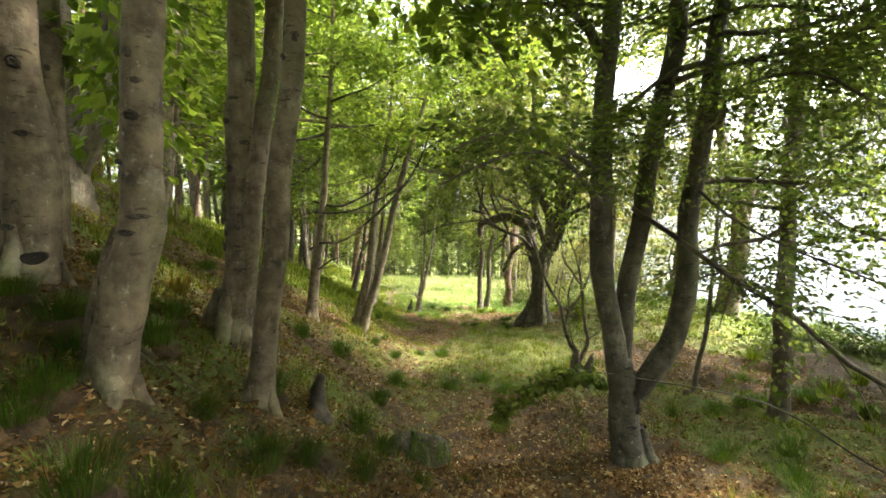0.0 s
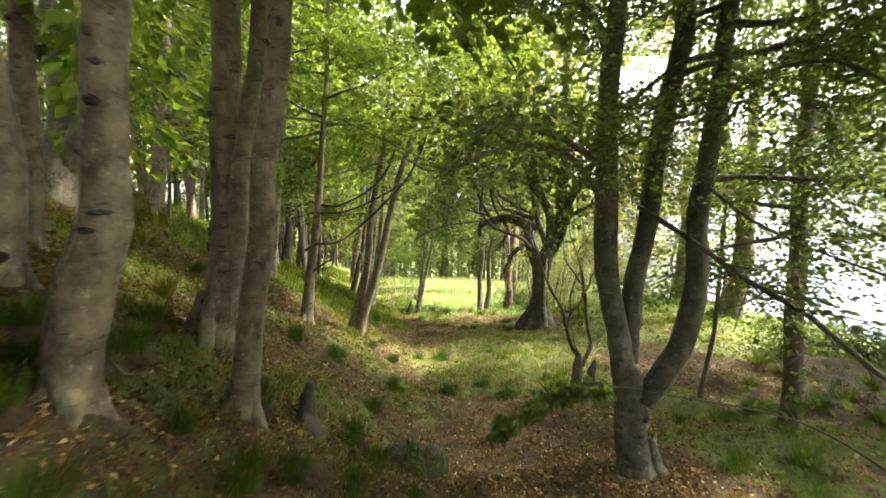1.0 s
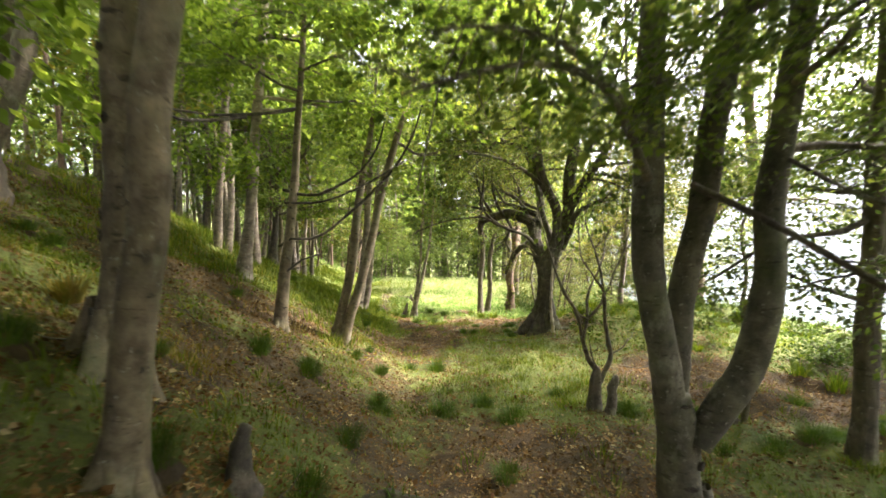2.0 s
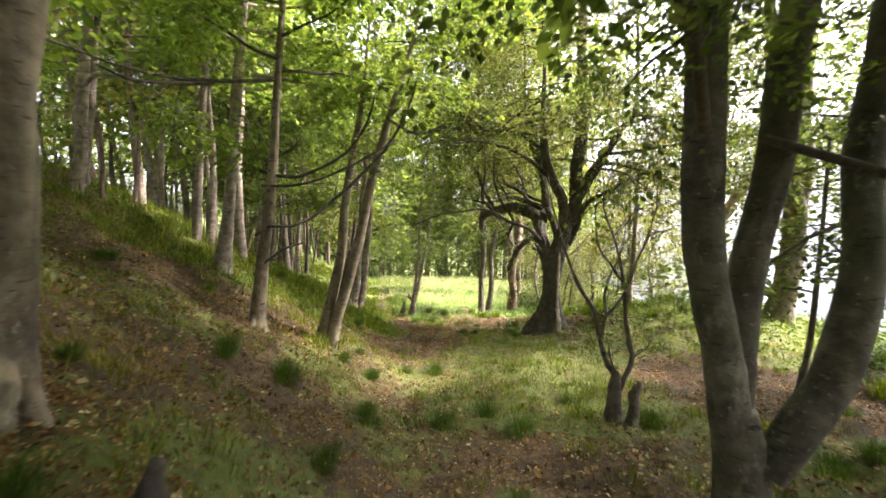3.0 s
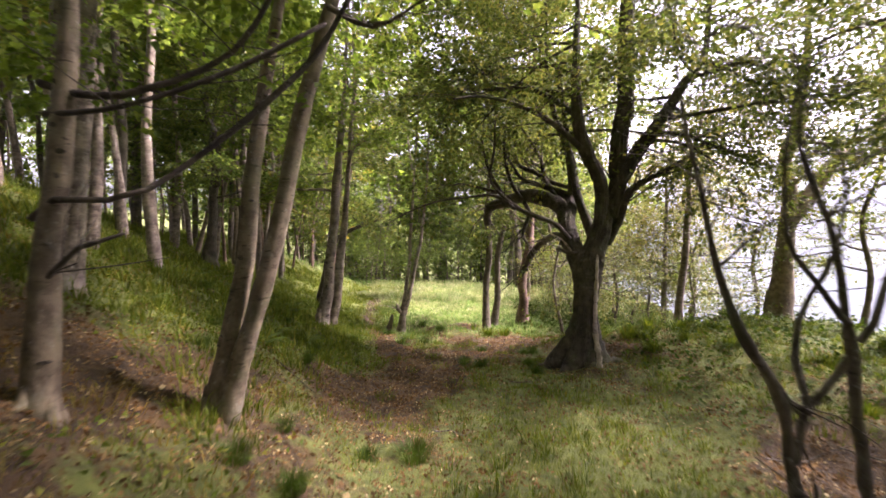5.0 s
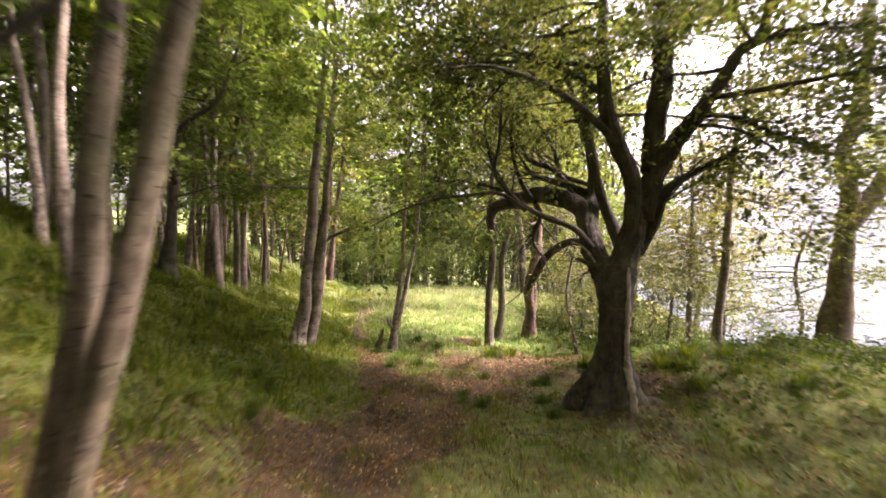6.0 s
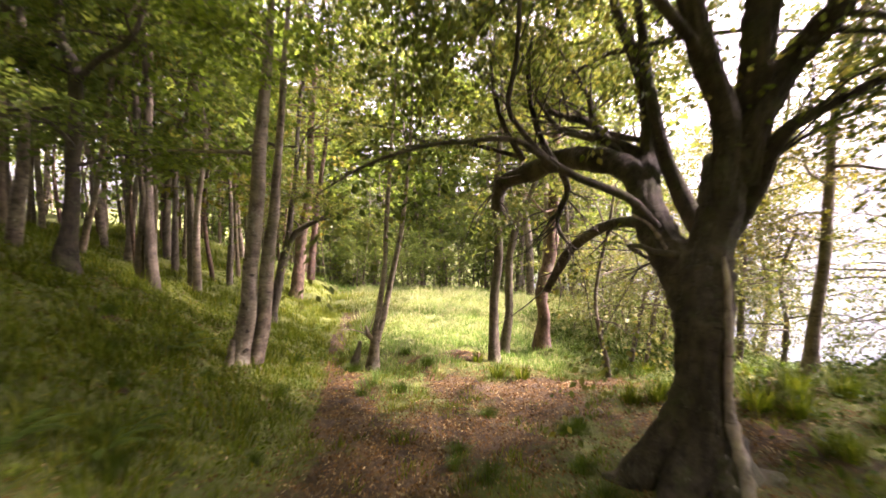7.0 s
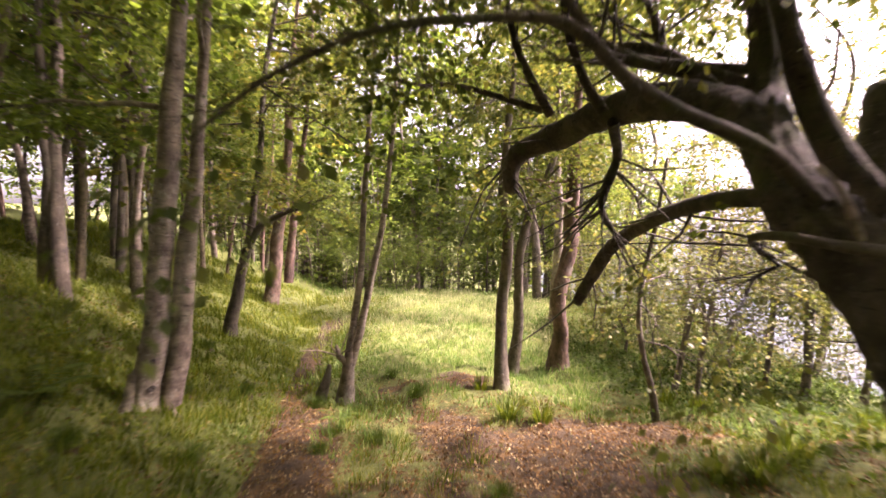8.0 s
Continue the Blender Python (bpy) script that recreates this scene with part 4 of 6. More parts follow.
FK_9 = [(1.88, 5.48, 1.28, 0.008), (1.93, 5.50, 1.4, 0.007), (1.98, 5.50, 1.43, 0.006), (2.03, 5.51, 1.47, 0.004)]
FKSTUB_0 = [(1.77, 5.4, -0.31, 0.062), (1.8, 5.4, -0.2, 0.05), (1.81, 5.4, -0.08, 0.046), (1.8, 5.41, -0.02, 0.05), (1.84, 5.41, 0.06, 0.04), (1.845, 5.41, 0.12, 0.026)]
SAP_0 = [(2.84, 5.04, -0.42, 0.072), (2.84, 5.04, -0.27, 0.059), (2.83, 5.04, -0.17, 0.039)]
SAP_1 = [(2.86, 5, -0.38, 0.033), (2.92, 5, 0.11, 0.026), (3.01, 5, 0.57, 0.023), (3.06, 5, 1.22, 0.019), (3.11, 5, 2.18, 0.013)]
LAKE_0 = [(6.33, 11.95, -0.38, 0.244), (6.41, 11.95, 0.51, 0.165), (6.43, 11.95, 1.39, 0.137), (6.44, 11.95, 2.15, 0.12), (6.35, 11.95, 2.69, 0.109), (6.55, 11.95, 3.12, 0.12), (6.66, 11.95, 4.09, 0.076), (6.67, 11.95, 5.14, 0.048)]
LAKE_1 = [(6.48, 11.95, 1.5, 0.143), (6.85, 11.95, 1.99, 0.131), (7.16, 11.95, 2.48, 0.109), (7.42, 11.95, 2.75, 0.076), (7.96, 11.95, 2.8, 0.049)]
LAKE2_0 = [(5.86, 9.1, -0.56, 0.296), (5.92, 9.1, 0.19, 0.204), (6.08, 9.1, 1.09, 0.174), (6.09, 9.1, 1.73, 0.161), (6.03, 9.1, 2.29, 0.121), (5.77, 9.1, 2.69, 0.112), (5.65, 9.1, 3.48, 0.088), (5.56, 9.1, 4.64, 0.063)]
LAKE2_1 = [(6.1, 9.1, 1.65, 0.137), (6.21, 9.1, 2.29, 0.121), (6.23, 9.1, 3.09, 0.104), (6.25, 9.1, 4.26, 0.071)]
RT2_0 = [(4.44, 11.83, -0.44, 0.094), (4.46, 11.83, 0.13, 0.069), (4.52, 11.83, 0.88, 0.062), (4.58, 11.83, 1.68, 0.049), (4.59, 11.83, 2.47, 0.037)]
ST_0 = [(-0.84, 2.88, 0.5, 0.085), (-0.83, 2.88, 0.6, 0.06), (-0.82, 2.88, 0.69, 0.042), (-0.8, 2.88, 0.75, 0.03)]
TF2_1 = [(-2.95, 16, 0.6, 0.065), (-2.82, 16, 1.3, 0.06), (-2.72, 16.05, 2.3, 0.052), (-2.66, 16.1, 3.6, 0.04)]
STUMP_0 = [(-1.1, 14, -1.02, 0.078), (-1.04, 14, -0.85, 0.057), (-0.99, 14, -0.63, 0.025)]

SYC = "tall smooth grey sycamore with dark branch scars on the grassy slope"
tree("sycamore", SYC, [A_0, A_1], M_SYC, M_FRESH, 11, limbs=[(0, (3.3, 6), 8, 2.2, 0.35)], top=6.5, scars=15, seg=22, rough=0.03, step=0.06, flare=0.32, twigs=13, group="grey sycamores on the slope", count=22, size=0.11, roots=5)
tree("sycamore", "leaning grey sycamore with a dark hollow and scars", [L_0], M_SYC, M_FRESH, 12, limbs=[(0, (3.3, 6), 8, 2.2, 0.35)], top=6.5, scars=13, seg=22, rough=0.03, step=0.06, flare=0.32, twigs=13, group="grey sycamores on the slope", count=22, size=0.11, roots=5)
# Hollow as a raised disc, its inner shade put into the colour.
hollow = np.array((-1.88, 2.03, 1.6))
b, face = Build(), np.array((0.68, -0.73, 0.0))
across, ring = np.array((0.73, 0.68, 0.0)), np.linspace(0, 6.283, 14, endpoint=False)
wob = 1 + 0.14 * np.sin(2 * ring + 1) + 0.1 * np.sin(3 * ring)
rims = [hollow + face * dep + across * (np.cos(ring) * wob)[:, None] * 0.04 * f + np.array((0, 0, 0.03 * f)) * (np.sin(ring) * wob)[:, None] for f, dep in ((1.15, 0.09), (1.0, 0.111), (0.85, 0.109), (0.6, 0.107), (0.3, 0.106), (0.03, 0.106))]
base = np.array(bpy.data.objects["sycamore.001"].location)
b.add(np.vstack(rims) - base, [(m * 14 + i, m * 14 + (i + 1) % 14, m * 14 + 14 + (i + 1) % 14, m * 14 + 14 + i) for m in range(5) for i in range(14)])
part("hollow", b, M_HOLE, bpy.data.objects["sycamore.001"], "raised near-black disc for a hollow, its shade put into the colour")
tree("sycamore", SYC, [L2_0], M_SYC, M_FRESH, 13, limbs=[(0, (3.3, 6), 8, 2.2, 0.35)], top=6.5, scars=4, seg=16, rough=0.03, group="grey sycamores on the slope", count=22, size=0.11, roots=5)
tree("sycamore", "slender grey sycamore leaning towards the light", [B_0], M_SYC, M_FRESH, 14, limbs=[(0, (3.3, 6), 8, 2.2, 0.35)], top=6.5, scars=15, seg=20, rough=0.03, step=0.06, flare=0.32, twigs=13, group="grey sycamores on the slope", count=22, size=0.11, roots=5)
tree("sycamore", "twin-stemmed grey sycamore parting above a seam", [C_0, C_1], M_SYC, M_FRESH, 15, limbs=[(0, (3.3, 7), 9, 2.2, 0.35), (1, (3.6, 7), 5, 1.4, 0.5)], top=7.8, scars=14, seg=20, rough=0.035, step=0.06, flare=0.32, twigs=13, group="grey sycamores on the slope", count=22, size=0.11, roots=5)
tree("multi_stemmed_tree", "three-stemmed dark tree spreading from one foot on the slope", [K_0, K_1, K_2], M_DARK, M_FRESH, 16, slim=1.3, limbs=[(0, (3.4, 7), 6, 1.5, 0.4), (1, (3.6, 7), 6, 1.5, 0.4), (2, (3.8, 7), 5, 1.4, 0.4)], top=8, seg=12, count=26, size=0.08, twigs=9)
tree("slope_tree", "pale double-stemmed tree on the slope", [D_0, D_1], M_PALE, M_FRESH, 17, limbs=[(0, (3.2, 8), 9, 1.5, 0.35), (1, (3.4, 7), 5, 1.3, 0.4)], top=8.5, seg=10, count=26, size=0.08, twigs=9)
tree("slender_tree", "slender brown tree with many thin dead side branches", [TA_0], M_SYC, M_FRESH, 18, scars=15, bare=[TAL_0, TAL_1, TAL_2, TAL_3, (TAL_4, 0.1), (TAL_5, 0.05)],
    limbs=[(0, (2.9, 7), 20, 1.2, 0.25)], limb_mat=M_SCAR, top=7.5, seg=14, count=34, size=0.07, twigs=10, leafy_bare=0.1, reach=0.45, slim=0.74, roots=5)
tree("leaning_tree", "twin-stemmed tree leaning over the path with bowed dead branches", [TB_0, TB_1], M_SYC, M_FRESH, 19, scars=17, bare=[
    [(-0.5, 6.6, 2.7, 0.02), (-0.2, 6.4, 2.5, 0.013), (0.1, 6.2, 2.55, 0.006)]],
    limbs=[(0, (2.9, 6.5), 9, 1.1, 0.35), (1, (3.1, 7), 14, 1.3, 0.3)], limb_mat=M_DARK, top=7.5, seg=12, count=34, size=0.07, twigs=10, leafy_bare=0.0, reach=0.45, roots=5)
tree("slope_tree", "straight pale grey tree on the slope", [TC_0], M_PALE, M_FRESH, 20, limbs=[(0, (2.8, 8), 18, 1.4, 0.2)], top=8.5, seg=12, count=28, size=0.08, twigs=9)
# Fork and shore tree: unseen limbs above 4 m added to shade the floor.
tree("fork_tree", "smooth dark beech dividing low into three tall stems", [FT_0, FT_1, FT_2, FT_3], M_BOLE, M_BEECH, 21, bare=[(FL_0, 0.3), (FL_1, 1.0), (FL_2, 1.0), (FL_3, 0.3), (FL_6, 0.5), (FL_7, 0.6)],
     limbs=[(1, (2.6, 5.5), 6, 1.3, 0.3), (2, (2.4, 5.5), 6, 1.3, 0.2), (3, (1.9, 5.2), 9, 1.3, 0.05), (1, (4.6, 8), 2, 2.4, 0.2, 1.6), (2, (4.6, 8), 2, 2.4, 0.2, 1.3), (3, (4.5, 8), 2, 2.2, 0.2), (3, (3.7, 6.8), 3, 2.6, 0.15, 1.5)], top=8.5, seg=18, rough=0.035, step=0.06, scars=3, limb_mat=M_DARK, count=70, size=0.04, twigs=13, leafy_bare=0.9, reach=0.34, twig_len=0.42, flare=0.4, lobes=4, slim=0.95, roots=6)
tree("shore_tree", "dark upright tree with leafy low boughs", [RT_0], M_DARK, M_BEECH, 22, limbs=[(0, (1.0, 5), 18, 1.6, 0.08), (0, (5, 9), 12, 2.6, 0.2), (0, (4.9, 9), 16, 2.8, 0.2, 2.0), (0, (4.2, 6.5), 12, 2.4, 0.15, 2.3), (0, (4.6, 7), 15, 2.5, 0.1, 1.85)], top=9.5, seg=14, count=34, size=0.052, twigs=10)
tree("crooked_tree", "bare crooked thorn with two sinuous mossy stems", [FK_0, FK_1], M_DARK, None, 23, bare=[FK_2, FK_3, FK_4, FK_5, FK_6, FK_7, FK_8, FK_9], limbs=[(0, (1.1, 1.9), 6, 0.4, 1.1, 1.2), (1, (1.2, 2.1), 9, 0.45, 1.1, 0.6)], twigs=5, twig_len=0.26, seg=12, count=3, size=0.05, rough=0.15, step=0.06, leafy_bare=0, clumps=1)
tree("broken_stub", "short broken dead stub beside the crooked thorn", [FKSTUB_0], M_DARK, None, 24, seg=10, category="stump")
tree("sapling", "thin bare sapling beside a small rotten stump", [SAP_1], M_DARK, M_BEECH, 25, limbs=[(0, (0.8, 2.2), 7, 0.6, 0.2)], seg=8, count=10, size=0.055, flare=0.2)
tree("small_stump", "small dark rotten stump", [SAP_0], M_DARK, None, 26, seg=10, category="stump")
# Highest limbs, mostly out of view, are added to shade the slope.
tree("old_oak", "gnarled old oak with a flared foot and great twisted mossy limbs", [OAK_0, OAK_1, OAK_2, OAK_3], M_OAK, M_OAKLEAF, 27, bare=[OAKL_0, OAKL_1, OAKL_2, OAKL_3, (OAKL_4, 0.7), (OAKL_5, 0.5), OAKL_6, (OAKL_7, 0.8), (OAKL_8, 0.8), (OAKL_9, 0.4), OAKL_10, OAKL_11, (OAKL_13, 0.6), (OAKL_14, 0.3), (OAKL_15, 1.0), (OAKL_16, 1.0)],
     limbs=[(1, (2.9, 7.5), 13, 2.2, 0.22), (2, (2.9, 7.5), 11, 2.5, 0.22), (3, (2.5, 6), 9, 2.0, 0.2), (2, (3.0, 6.2), 8, 2.2, 0.12, 2.7), (3, (3.4, 7.5), 9, 2.6, 0.2, 2.0), (1, (2.5, 4.6), 11, 1.9, 0.08, 0.2), (2, (6.4, 9.6), 4, 2.6, 0.15), (1, (6.4, 9.6), 4, 2.4, 0.15), (1, (4.8, 8), 3, 2.6, 0.1, -1.3), (3, (6.4, 9.6), 3, 2.4, 0.15)], top=10.5, limb_seg=14, limb_step=0.07, seg=48, ridges=0.1, rough=0.07, step=0.05, flare=0.1, lobes=5, count=40, size=0.066, twigs=14, twig_len=0.8, leafy_bare=0.15, reach=0.55, slim=0.76)
foot = bpy.data.objects["old_oak"]
for k, (az, out) in enumerate(((3.1, 0.62), (-2.35, 0.5), (-1.35, 0.42), (-0.45, 0.5), (0.5, 0.45), (1.9, 0.5))):
    d, r = np.array((math.cos(az), math.sin(az))), np.random.default_rng(60 + k)
    rows = []
    for f, z, w in ((0.12, 0.2, 0.09), (0.22, -0.12, 0.12), (0.4, -0.36, 0.13), (0.66, -0.53, 0.115), (0.85, None, 0.08), (1.0, None, 0.045)):
        q = np.array((2.15, 9.95)) + d * out * f + np.array((-d[1], d[0])) * 0.05 * math.sin(4 * f + k)
        rows.append((q[0] - foot.location.x, q[1] - foot.location.y, (float(land(q[0], q[1])) - 0.03 if z is None else z) - foot.location.z, w))
    b = Build()
    tube(b, rows, 14, r, 0.09, 0, 5, 0.05, True, 0.1)
    part("root", b, M_OAK, foot)
for seam, r in ((SEAM_0, "dead_wood_seam"), (SEAM_1, "dead_twig"), (OAK_4, "broken_stub")):
    foot = bpy.data.objects["old_oak"]
    b = Build()
    tube(b, [tuple(np.array(q[:3]) - np.array(foot.location)) + (q[3],) for q in seam], 8, np.random.default_rng(3), 0.07 if r == "broken_stub" else 0.24, 0, 5, 0.04)
    part(r, b, M_BOLE if r == "broken_stub" else M_DEAD, foot, "mossy broken stub" if r == "broken_stub" else "pale bare dead wood")
tree("lake_tree", "broad dark tree at the lake edge with forked limbs", [LAKE_0, LAKE_1], M_SYC, M_OAKLEAF, 28, limbs=[(0, (2.0, 4.2), 6, 1.9, 0.15), (0, (4.4, 9), 16, 2.8, 0.25), (1, (2.0, 4), 6, 1.9, 0.15)], top=9.5, seg=14, count=24, size=0.075, twigs=10)
tree("lake_tree", "broad grey tree at the lake edge parting into two", [LAKE2_0, LAKE2_1], M_SYC, M_OAKLEAF, 29, limbs=[(0, (1.9, 4.5), 5, 2.0, 0.2), (1, (1.9, 6), 4, 2.0, 0.2)], top=7, seg=14, count=24, size=0.075, twigs=10)
tree("shore_sapling", "slender grey tree on the bank", [RT2_0], M_PALE, M_OLIVE, 30, limbs=[(0, (0.8, 4), 10, 1.0, 0.2)], top=5, seg=10, count=30, size=0.055, twigs=8)
tree("twin_sapling", "two thin pale russet stems from a hooked dead foot", [TWIN_0, TWIN_1], M_PALE, M_FRESH, 31, limbs=[(0, (3.6, 5), 5, 0.8, 0.2), (1, (3.4, 5), 4, 0.7, 0.2), (0, (4.6, 8), 11, 1.7, 0.2)], top=8, seg=10, count=22, size=0.09,
     bare=[[(-0.76, 14, -0.62, 0.05), (-0.86, 13.95, -0.5, 0.04), (-0.88, 13.9, -0.36, 0.02)]], leafy_bare=0, twigs=4)
tree("dead_stump", "leaning splintered dark stump", [STUMP_0], M_DARK, None, 32, seg=10, category="stump")
tree("dead_stump", "dark mossy stump standing in grass on the slope", [ST_0], M_SCAR, None, 33, seg=12, rough=0.16, step=0.04, category="stump")
MID = "crooked mossy tree at the meadow edge"
tree("meadow_tree", MID, [G1_0], M_DARK, M_OAKLEAF, 34, limbs=[(0, (1.7, 4), 6, 1.3, 0.2), (0, (3.5, 9), 16, 2.2, 0.2)], top=9.5, seg=12, count=24, size=0.075, twigs=10, rough=0.08)
tree("meadow_tree", MID, [G1B_0], M_DARK, M_OAKLEAF, 35, limbs=[(0, (1.7, 4), 6, 1.3, 0.2), (0, (3.5, 9), 16, 2.2, 0.2)], top=9.5, seg=12, count=24, size=0.075, twigs=10, rough=0.08)
tree("meadow_tree", "stout red-brown tree at the meadow edge", [G2_0], M_RED, M_OAKLEAF, 36, limbs=[(0, (1.6, 4), 7, 1.5, 0.2), (0, (3.5, 10), 18, 2.4, 0.2)], top=10, seg=14, count=24, size=0.075, twigs=10, rough=0.07)
tree("meadow_tree", "straight pale grey tree at the meadow edge", [[(3.15, 19.6, -1.35, 0.14), (3.2, 19.6, 0.2, 0.11), (3.22, 19.6, 2.0, 0.095), (3.15, 19.7, 4.0, 0.075), (3.2, 19.7, 5.8, 0.05)]], M_PALE, M_OAKLEAF, 37, limbs=[(0, (3.2, 5.4), 5, 1.4, 0.2), (0, (5.4, 9.5), 20, 2.5, 0.15)], top=10, seg=12, count=26, size=0.085, twigs=10)
for i, st in enumerate((THIN_0, TH2_0, TH3_0, TH4_0, TH5_0)):
    tree("shore_sapling", "thin dark sapling on the bank above the lake", [st], M_DARK, M_HAZEL, 40 + i, limbs=[(0, (-0.1, 4), 10, 0.9, 0.15)], top=3.6, seg=8, count=26 if i > 2 else 10, size=0.055, twigs=8, flare=0.2, group="saplings on the bank")
for i, (x, y) in enumerate(((6.6, 10.6), (6.9, 13.4), (6.2, 14.6), (5.2, 16.8))):
    z = float(land(x, y))
    rows = [(x, y, z - 0.1, 0.05), (x + 0.1, y, z + 0.8, 0.04), (x + 0.02, y + 0.1, z + 1.7, 0.033), (x + 0.2, y, z + 2.6, 0.022)]
    tree("shore_sapling", "thin crooked sapling with sparse layered leaves on the bank", [rows], M_DARK, M_OAKLEAF, 50 + i, limbs=[(0, (z + 0.8, z + 5.2), 19, 1.5, 0.12)], top=z + 5.6, seg=8, count=24, size=0.055, twigs=7, twig_len=0.6, flare=0.2, rough=0.08, group="saplings on the bank", limb_seg=5, limb_step=0.25)
for i, (x, y) in enumerate(((7.4, 16.8), (8.6, 19.8))):
    z = float(land(x, y))
    rows = [(x, y, z - 0.1, 0.08), (x + 0.15, y, z + 1.4, 0.065), (x - 0.05, y + 0.1, z + 3.0, 0.055), (x + 0.25, y, z + 4.8, 0.04)]
    tree("bank_tree", "slim crooked tree with thin layered olive leaves on the bank", [rows], M_DARK, M_OLIVE, 120 + i, limbs=[(0, (z + 1.6, z + 6.4), 22, 2.0, 0.15)], top=z + 6.8, seg=9, count=32, size=0.075, twigs=9, twig_len=0.7, reach=0.6, flare=0.2, rough=0.08, limb_seg=5, limb_step=0.25, group="slim trees on the bank")
tree("birch", "pale twin-stemmed birch with dark scars on the slope foot", [TE_0, TE_1], M_PALE, M_FRESH, 46, limbs=[(0, (2.0, 5), 7, 1.3, 0.3), (1, (1.8, 5), 6, 1.2, 0.3), (0, (4.4, 9), 11, 2.1, 0.2), (1, (4.4, 8.5), 9, 2.0, 0.2), (1, (6.0, 8.8), 9, 2.7, 0.12, 0.1)], top=9.4, seg=14, count=24, size=0.08, twigs=10, scars=15, flare=0.25, roots=5)
tree("dark_oak", "dark oak with snaking limbs on the slope", [TG_0, TG_1], M_OAK, M_BEECH, 47, limbs=[(0, (1.6, 7), 12, 1.7, 0.1), (1, (2.2, 6), 8, 1.5, 0.2)], top=7, seg=14, count=40, size=0.065, twigs=13, flare=0.2, rough=0.08, slim=0.75)
tree("meadow_tree", "stout red-brown double tree at the meadow edge", [TF_0, TF_1], M_RED, M_OAKLEAF, 48, limbs=[(0, (3.4, 8), 12, 2.4, 0.2), (0, (5.2, 8.6), 12, 3.0, 0.15, 0.1), (1, (3.6, 8), 8, 2.0, 0.2)], top=9, seg=14, count=26, size=0.085, twigs=10, slim=0.85)
tree("hooked_tree", "dark leaning tree with one bough bowed over", [TF2_0, TF2_1], M_OAK, M_OAKLEAF, 49, limbs=[(0, (0.8, 2), 7, 1.0, 0.4), (1, (2.4, 7), 14, 1.7, 0.2)], top=7.5, seg=10, count=22, size=0.08, twigs=8)


# Denser trees on the upper slope.
for i, (x, y) in enumerate(((-4.5, 13.9), (-5.3, 15.4), (-4.9, 17.6), (-5.8, 12.0), (-4.6, 10.4), (-6.4, 17.8))):
    z = float(land(x, y))
    rows = [(x, y, z - 0.1, 0.075), (x + 0.08, y, z + 1.5, 0.055), (x - 0.05, y + 0.1, z + 3.2, 0.048), (x + 0.1, y, z + 5, 0.03)]
    tree("slope_tree", "slender dark-leaved tree on the wooded slope", [rows], M_SYC if i % 2 else M_DARK, M_BEECH, 96 + i, limbs=[(0, (z + 3.0, z + 7), 16, 1.9, 0.2)], top=z + 7.5, seg=10, count=28, size=0.09, twigs=10, twig_len=0.6, reach=0.5, simple=True, limb_seg=5, limb_step=0.3)
# Trees added out of view at the path's other side; crowns shade the floor.
for i, (x, y) in enumerate(((2.7, 1.5), (4.8, 0.6), (5.8, 3.0), (6.6, 5.6), (5.1, 4.4))):
    z = float(land(x, y))
    rows = [(x, y, z - 0.1, 0.13), (x + 0.1, y, z + 1.5, 0.1), (x - 0.05, y + 0.1, z + 3.2, 0.085), (x, y, z + 5, 0.05)]
    beech = tree("shore_tree", "added dark beech near the bank, trunk unseen, its dense spreading crown set to shade the floor", [rows], M_DARK, M_BEECH, 90 + i, limbs=[(0, (z + (4.6, 2.6, 1.7, 1.9, 1.3)[i], z + 8.5), (8, 15, 15, 20, 7)[i], 2.3, 0.12), (0, (z + (4.8, 3.6, 3.6, 3.6, 3.8)[i], z + 7), (2, 4, 4, 2, 1)[i], 3.2, 0.15, math.pi)] + ([(0, (z + 4.3, z + 7.5), 10, 2.4, 0.1, 1.9)] if i == 0 else [(0, (z + 2.8, z + 7.5), 13, 2.6, 0.1, 1.8)] if i == 3 else []), top=z + 9, seg=12, count=44, size=0.066, twigs=11, twig_len=0.7, reach=0.5, simple=True)
    if i == 0:
        # One long low branch reaching across towards the path, with a flat spray of small leaves at its end.
        rng = np.random.default_rng(415)
        base = np.array(beech.location)
        rows = [tuple(np.array(q[:3]) - base) + (q[3],) for q in NEAR_0]
        b = Build()
        tube(b, rows, 7, rng, 0.05, 0, 5, 0.03)
        part("limb", b, M_SCAR, beech, "thin dark low branch")
        line = resample(rows, 0.004)
        line = line[line[:, 0] < 0.53 - base[0]][:, :3]
        pick = line[(rng.random(520) ** 0.9 * (len(line) - 1)).astype(int)]
        side = np.where(rng.random((520, 1)) < 0.5, -1.0, 1.0)
        along = np.hstack([rng.normal(-0.45, 0.3, (520, 1)), side * rng.uniform(0.3, 1.0, (520, 1)), rng.normal(0, 0.25, (520, 1))])
        b = Build()
        leaves(b, pick + along * rng.uniform(0.0, 0.05, (520, 1)) - np.array((0, 0, 0.02)) * rng.random((520, 1)), along, 0.03, rng, 0.5)
        tagged(part("leaf_spray", b, M_BEECH, beech, smooth=False), kind="stuff")


